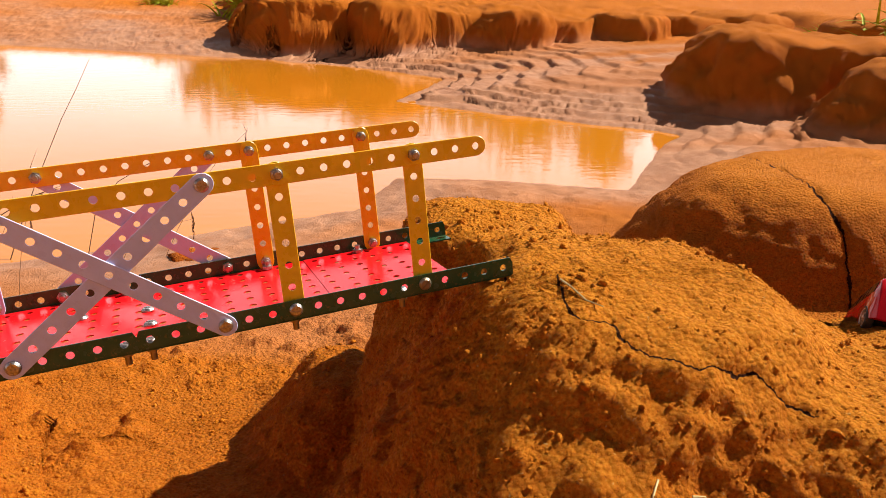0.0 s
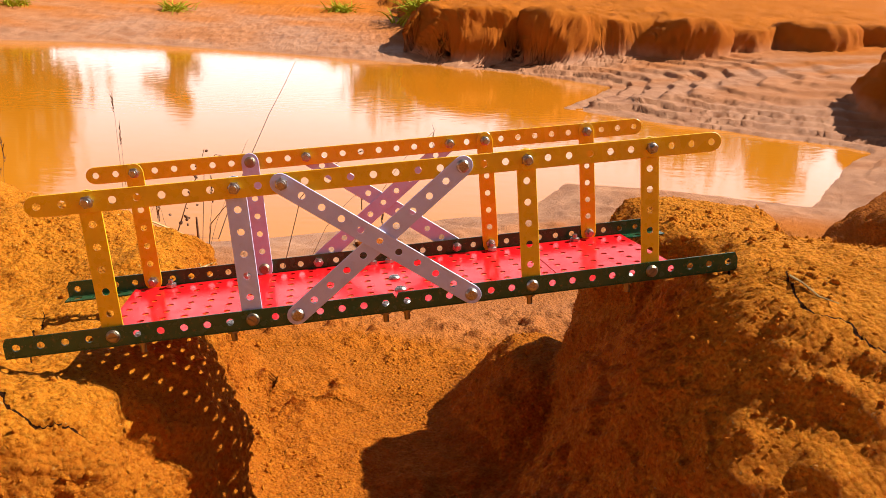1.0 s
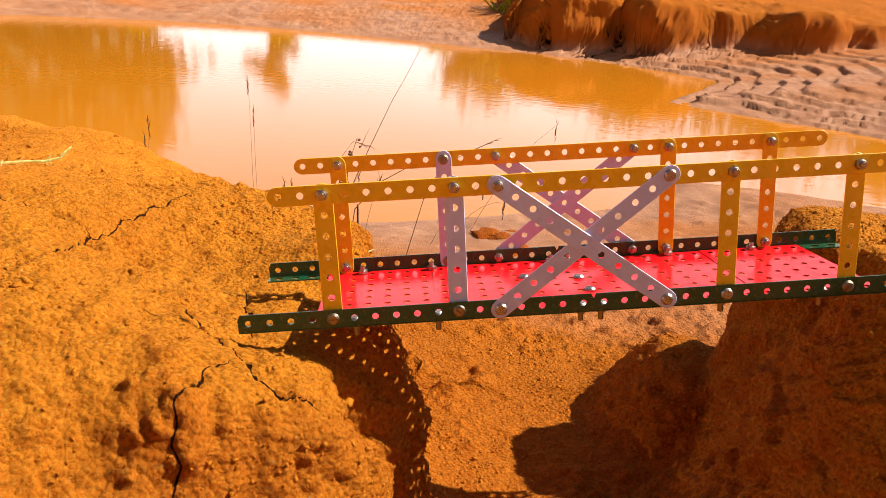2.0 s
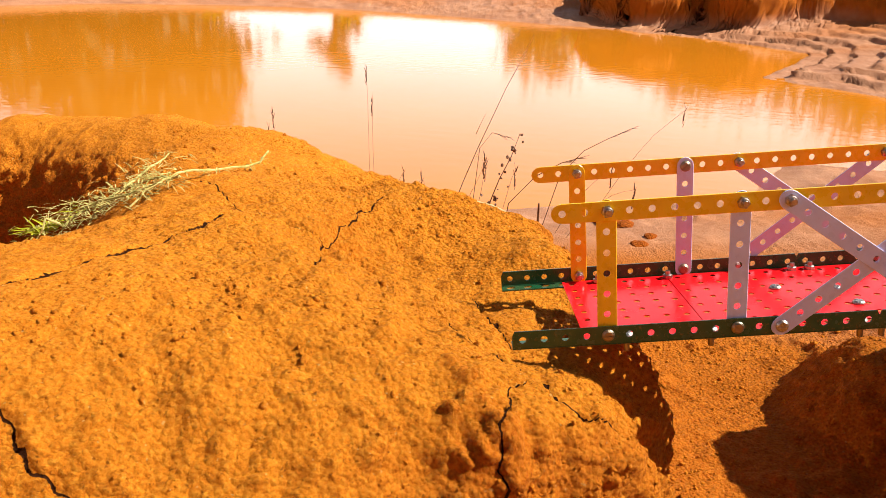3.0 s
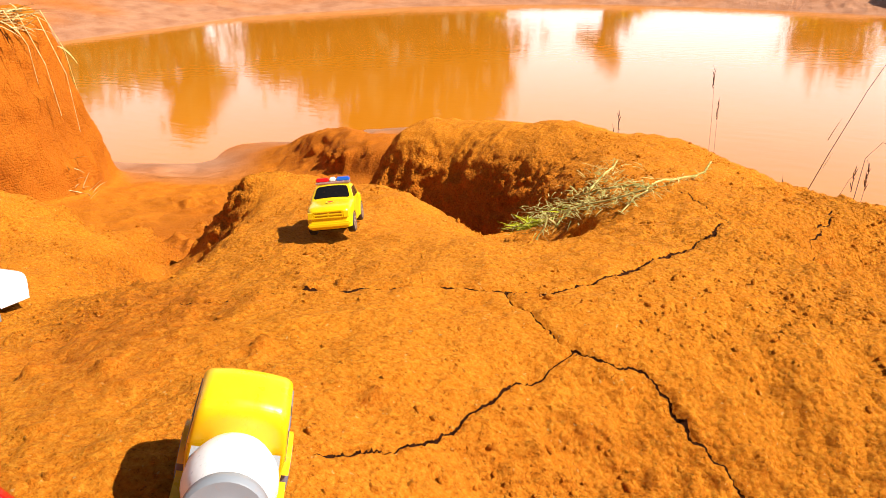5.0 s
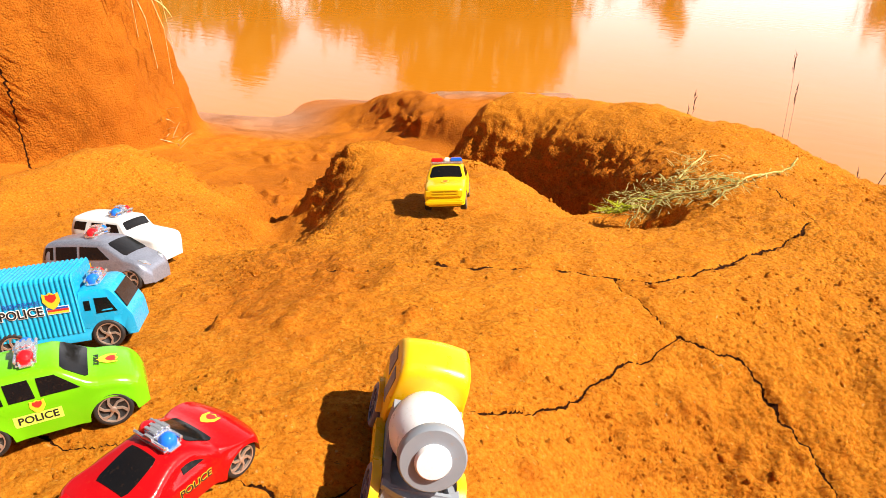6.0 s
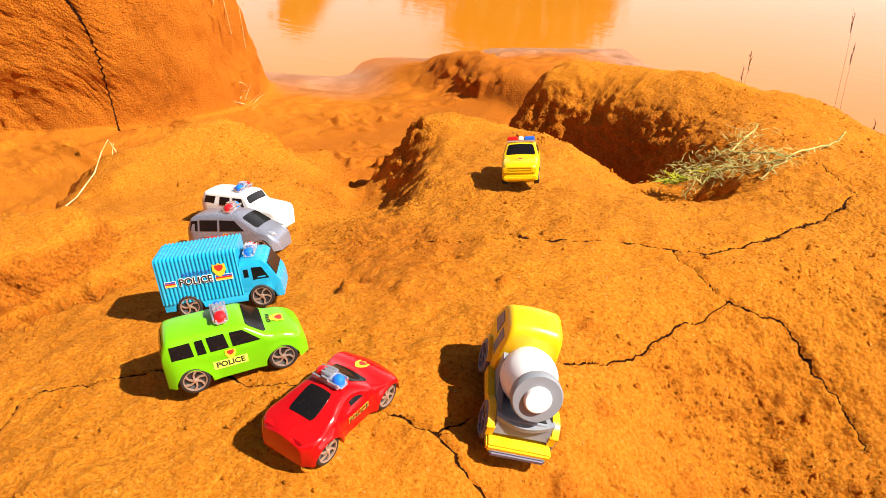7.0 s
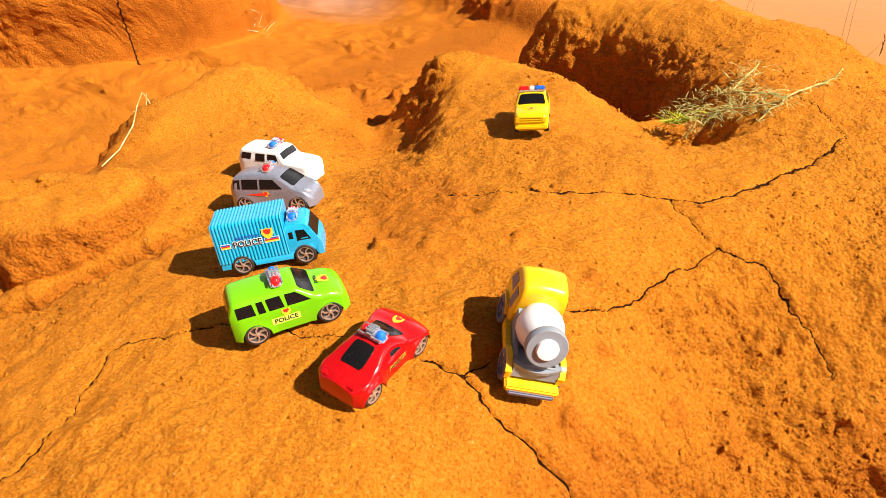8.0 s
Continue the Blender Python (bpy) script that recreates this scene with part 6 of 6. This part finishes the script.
long_stem, o = stalk("tall_grass", "long thin dry grass stem leaning over the water", bowed((-0.345, 1.60, ground_z(-0.345, 1.60) - 0.01), (-0.194, 1.757, 0.362), 0.02), 0.0011, STEM, "grass stem")
side = bmesh.new()
for z, l in ((0.16, 0.05), (0.10, 0.04)):
    blade(side, Vector((-0.30, 1.65, z)) - o, (0.3, 0.1, 0.9), l, 0.0012, 0.3, rnd)
part("leaf", side, STRAW, long_stem)
for x, y, h, dx in ((-0.503, 1.56, 0.24, -0.01), (-0.517, 1.58, 0.30, -0.012), (-0.47, 1.50, 0.10, 0.04), (-0.70, 1.46, 0.20, 0.01), (-0.715, 1.46, 0.17, 0.015), (-0.33, 1.30, 0.12, -0.03), (-0.30, 1.36, 0.14, 0.05), (-0.25, 1.20, 0.17, 0.01), (-0.22, 1.22, 0.15, 0.03), (-0.12, 1.40, 0.13, 0.10), (-0.10, 1.36, 0.10, 0.12), (-0.05, 1.50, 0.24, 0.16)):
    z = ground_z(x, y)
    reed, o = stalk("dry_reed", "thin dry brown reed standing at the water's edge", bowed((x, y, z - 0.01), (x + dx, y + 0.01, max(z, 0) + h), 0.01 + 0.15 * abs(dx), seed=int(1000 * (x + 2))), 0.00045, STEM, "reed")
    head = bmesh.new()
    tip = Vector((x + dx, y + 0.01, max(z, 0) + h)) - o
    for k in range(7):
        blade(head, tip - Vector((dx * 0.03, 0, 0.006 * k)), (rnd.uniform(-0.3, 0.3), rnd.uniform(-0.3, 0.3), 1), 0.014, 0.0012, 0.3, rnd, 3)
    part("seed_head", head, STEM, reed)

# seeding weed behind the bridge's end
weed_foot, weed_tip = Vector((-0.242, 0.945, ground_z(-0.242, 0.945) - 0.01)), Vector((-0.176, 0.950, 0.349))
weed, o = stalk("seeding_weed", "brown dry weed with clustered seed pods", bowed(weed_foot, weed_tip, 0.004), 0.0010, STEM)
pods = bmesh.new()
for k in range(11):
    t = 0.30 + 0.066 * k
    node_at = weed_foot.lerp(weed_tip, t)
    for q in range(rnd.choice((2, 3, 5)) if k < 10 else 2):
        c = node_at + Vector((rnd.gauss(0, 0.0042), rnd.gauss(0, 0.0042), rnd.gauss(0, 0.0030))) - o
        r = bmesh.ops.create_icosphere(pods, subdivisions=1, radius=rnd.uniform(0.0011, 0.0026))
        bmesh.ops.transform(pods, matrix=Matrix.Translation(c) @ Euler((rnd.random() * 3, rnd.random() * 3, 0)).to_matrix().to_4x4() @ Matrix.Diagonal((1, 0.7, 1.3, 1)), verts=r["verts"])
tagged(part("seed_litter", pods, STEM, weed, "dark clustered seed pods"), kind="stuff")
# arching grass and a bent straw behind the mound's edge
for pts, r in (([(-0.200, 1.000, 0.150), (-0.187, 1.000, 0.241), (-0.155, 1.000, 0.281), (-0.123, 1.000, 0.302), (-0.099, 1.000, 0.311)], 0.0008),
               ([(-0.150, 1.300, 0.070), (-0.118, 1.300, 0.191), (-0.083, 1.300, 0.237), (-0.045, 1.300, 0.261), (-0.007, 1.300, 0.282)], 0.0008),
               ([(-0.262, 1.200, 0.060), (-0.252, 1.200, 0.200), (-0.248, 1.200, 0.257), (-0.230, 1.200, 0.283), (-0.203, 1.200, 0.277)], 0.0006)):
    x, y, z = pts[0]
    arching, o = stalk("arching_grass", "thin brown grass stem arching over with a drooping seed head", [(x, y, ground_z(x, y) - 0.005)] + pts[1:], r, STEM, "grass stem")
    head = bmesh.new()
    for k in range(9):
        p = Vector(pts[-1]).lerp(Vector(pts[-2]), 0.11 * k) - o
        blade(head, p, Vector(pts[-1]) - Vector(pts[-2]) + Vector((0, 0, rnd.uniform(-0.01, 0.01))), 0.012, 0.0010, 0.3, rnd, 3)
    part("seed_head", head, STEM, arching)
stalk("bent_straw", "bent pale straw arching out of the mound's back edge", [surface(-0.229, 0.815, 0.002), surface(-0.195, 0.820, 0.010), Vector((-0.166, 0.822, 0.289)), Vector((-0.152, 0.822, 0.272)), surface(-0.146, 0.815, -0.004)], 0.0013, STRAW, "straw")
stalk("dead_stalk", "short dark dead stalk at the mound's edge", [surface(-0.147, 0.800, -0.005), Vector((-0.145, 0.800, 0.284)), Vector((-0.146, 0.800, 0.316))], 0.0022, STEM, "dead stalk")
# dark clods lying on the damp shore
for x, y, size in ((-0.005, 1.49, 0.030), (0.020, 1.46, 0.024), (0.045, 1.51, 0.020), (0.035, 1.33, 0.016), (0.060, 1.38, 0.012)):
    clod = bmesh.new()
    bmesh.ops.create_icosphere(clod, subdivisions=3, radius=size)
    for v in clod.verts:
        v.co *= 1 + 0.6 * noise.noise(v.co * 45 + Vector((x * 90, 0, 0))) + 0.20 * noise.noise(v.co * 120)
        v.co.z *= 0.34
    for name, value in (("crack", 30.0), ("crack_side", 30.0), ("rugged", 1.0), ("crust_shade", 0.0), ("dug", 1.0)):
        layer = clod.verts.layers.float.new(name)
        for v in clod.verts:
            v[layer] = value
    c = part("earth_clod", clod, SOIL, smooth=60, at=Matrix.Translation(surface(x, y, -size * 0.02)))
    tagged(c, "dark crumbly earth clod on the damp shore", "earth clod", "clods on the shore")


def tuft(x, y, n, long, mat, label, seed, name="grass_tuft", lean=0.8):
    rr = random.Random(seed)
    ob = thing(name, Matrix.Translation(surface(x, y)), label, "grass")
    bm = bmesh.new()
    for k in range(n):
        a = rr.uniform(0, 2 * math.pi)
        px, py = rr.gauss(0, long * 0.25), rr.gauss(0, long * 0.25)
        root = Vector((px, py, ground_z(x + px, y + py) - ground_z(x, y) - 0.002))
        blade(bm, root, (math.cos(a) * lean, math.sin(a) * lean, rr.uniform(0.3, 1.1)), long * rr.uniform(0.5, 1.2), long * 0.03, rr.uniform(0.3, 1.2), rr)
    tagged(part("foliage", bm, mat, ob), kind="stuff")
    return ob


tuft(-0.27, 0.93, 40, 0.05, STRAW, "sparse dry grass tuft on the mound's back edge", 1)
tuft(-0.295, 0.945, 26, 0.045, LEAF, "small green leafy weed behind the mound", 2, "green_weed")
tuft(-0.40, 1.10, 30, 0.06, STRAW, "sparse dry grass tuft near the water", 3)
tuft(-0.13, 0.735, 14, 0.03, STRAW, "few dry straws at the mound's foot", 4)
tuft(-0.72, 1.00, 10, 0.05, STRAW, "pale straws lying on the mound's rim", 5, lean=2.0)
# bent straw at the mound's rim by the parked cars
straw, o = stalk("bent_straw", "bent pale yellow straw lying on the mound", [surface(-1.085, 0.160, 0.002), surface(-1.080, 0.185, 0.006), surface(-1.094, 0.220, 0.010), surface(-1.110, 0.243, 0.018), surface(-1.116, 0.258, 0.026)], 0.0009, STRAW, "straw")
tuft(-1.13, 0.27, 9, 0.028, STRAW, "wispy dry grass beside a bent straw", 6)
# dry grass on the tall bank's top, and straws that hang over its edge
tuft(-1.84, 0.93, 70, 0.10, STRAW, "matted dry grass on top of the earth bank", 7, lean=2.2)
tuft(-1.93, 1.02, 60, 0.10, STRAW, "matted dry grass on top of the earth bank", 8, lean=2.2)
for k, (x, y, z0, z1) in enumerate(((-1.715, 0.93, 0.43, 0.26), (-1.70, 0.96, 0.42, 0.22), (-1.73, 0.99, 0.43, 0.30), (-1.71, 0.90, 0.44, 0.33))):
    pts = [(x - 0.10, y - 0.01, ground_z(x - 0.10, y - 0.01) - 0.004), (x - 0.03, y, z0 + 0.03), (x + 0.01, y + 0.005, (z0 + z1) / 2 + 0.02), (x + 0.015 - 0.01 * (k % 2), y + 0.01, z1)]
    stalk("hanging_straw", "pale dry straw hanging over the bank's edge", pts, 0.0011, STRAW, "straw")
tuft(-1.715, 0.955, 26, 0.055, STRAW, "wiry dry grass growing out of the bank's flank", 9)
# root twigs by the bridge's far end
for k, (x, y) in enumerate(((-0.138, 0.742), (-0.128, 0.735))):
    z = ground_z(x, y)
    stalk("twig", "thin pale root twig sticking out of the earth", bowed((x, y, z - 0.005), (x + 0.02 * (k - 1), y + 0.01, z + 0.014 + 0.006 * k), 0.003, 5, k), 0.0010, STRAW, "twig")
# pale rootlets lying on the abutment
for k, line in enumerate((((0.292, 0.487), (0.293, 0.473), (0.297, 0.460), (0.302, 0.449)), ((0.302, 0.372), (0.297, 0.366), (0.294, 0.362)), ((0.318, 0.366), (0.324, 0.365), (0.327, 0.358)))):
    stalk("rootlet", "thin pale rootlet lying on the crumbly earth", [surface(x, y, 0.003 + 0.002 * (q % 2)) for q, (x, y) in enumerate(line)], 0.0008, STRAW, "rootlet")
# shrubs on the far bank
for k, (x, y, s) in enumerate(((0.05, 6.35, 0.30), (-1.9, 6.5, 0.18), (-3.0, 6.2, 0.16), (4.4, 5.2, 0.22), (-0.6, 6.9, 0.2))):
    tuft(x, y, 110, s, LEAF, "small green leafy shrub on the far bank", 20 + k, "shrub")


def white_leaf_plant():
    p = tuft(3.55, 3.75, 26, 0.30, LEAF, "green and pale bladed plant on the boulder mound", 40, "bladed_plant")
    return p


white_leaf_plant()


# trees beyond the far bank, which the water mirrors
def tree(x, y, high, wide, seed, slim=False):
    rr = random.Random(seed)
    ob = thing("tree", Matrix.Translation(surface(x, y)), "slim dark leafy tree beyond the pond" if slim else "broad dark leafy tree beyond the pond", "tree", "trees beyond the pond")
    bm = bmesh.new()
    trunk = [Vector((0, 0, -0.1)), Vector((rr.uniform(-0.1, 0.1), rr.uniform(-0.1, 0.1), high * 0.25)), Vector((rr.uniform(-0.2, 0.2), rr.uniform(-0.2, 0.2), high * 0.55)), Vector((rr.uniform(-0.2, 0.2), rr.uniform(-0.2, 0.2), high * 0.9))]
    tube(bm, trunk, 0.03 * high, 0.006 * high, 8)
    clumps = []
    for k in range(24 if not slim else 14):
        t = rr.uniform(0.03, 0.95) if not slim else rr.uniform(0.12, 0.95)
        a = rr.uniform(0, 2 * math.pi)
        reach = wide * (0.35 + 0.65 * math.sin(math.pi * min(1, t * 1.05))) * rr.uniform(0.35, 1.0)
        i = min(int(t * 3), 2)
        start = trunk[i].lerp(trunk[i + 1], t * 3 - i)
        end = start + Vector((math.cos(a) * reach, math.sin(a) * reach, rr.uniform(0.05, 0.3) * wide))
        tube(bm, [start, start.lerp(end, 0.5) + Vector((0, 0, 0.06 * wide)), end], 0.010 * high, 0.003 * high, 5)
        clumps.append((end, rr.uniform(0.32, 0.6) * wide * (0.7 if slim else 1)))
    part("trunk", bm, BARK, ob, smooth=60)
    crown = bmesh.new()
    for c, r in clumps + [(trunk[-1], 0.4 * wide)]:
        for k in range(130):
            d = Vector((rr.gauss(0, 1), rr.gauss(0, 1), rr.gauss(0, 0.8))) * r * 0.5
            p = c + d
            n = Vector((rr.gauss(0, 1), rr.gauss(0, 1), rr.gauss(0, 1))).normalized()
            u = n.orthogonal().normalized() * 0.045 * high ** 0.6
            v = n.cross(u) * 0.7
            vs = [crown.verts.new(p - u * 1.6), crown.verts.new(p - v), crown.verts.new(p + u * 1.6), crown.verts.new(p + v)]
            crown.faces.new(vs)
    part("crown", crown, CROWN, ob, "dark green crown of small leaves")
    return ob


# place, height over the water, half width
for k, (x, y, h, w, slim) in enumerate((
        (-6.3, 10.2, 3.1, 1.10, False), (-5.8, 10.9, 3.0, 0.80, False), (-6.9, 9.8, 2.7, 0.95, False), (-7.8, 9.2, 1.70, 0.85, False), (-8.85, 8.1, 2.45, 0.45, False), (-9.2, 7.6, 1.40, 0.8, False),
        (-9.9, 7.0, 1.40, 0.9, False), (-10.6, 6.0, 1.9, 1.1, False), (-11.4, 4.4, 2.4, 1.3, False), (-6.7, 12.6, 3.2, 1.1, False),
        (-3.75, 12.2, 1.75, 0.36, True), (-0.2, 14.0, 1.9, 0.8, False), (2.2, 14.5, 2.2, 0.95, False), (3.6, 14.2, 2.1, 1.2, False), (5.6, 14.6, 2.45, 1.4, False), (7.1, 13.8, 3.0, 0.8, False))):
    tree(x, y, h - ground_z(x, y), w, 60 + k, slim)
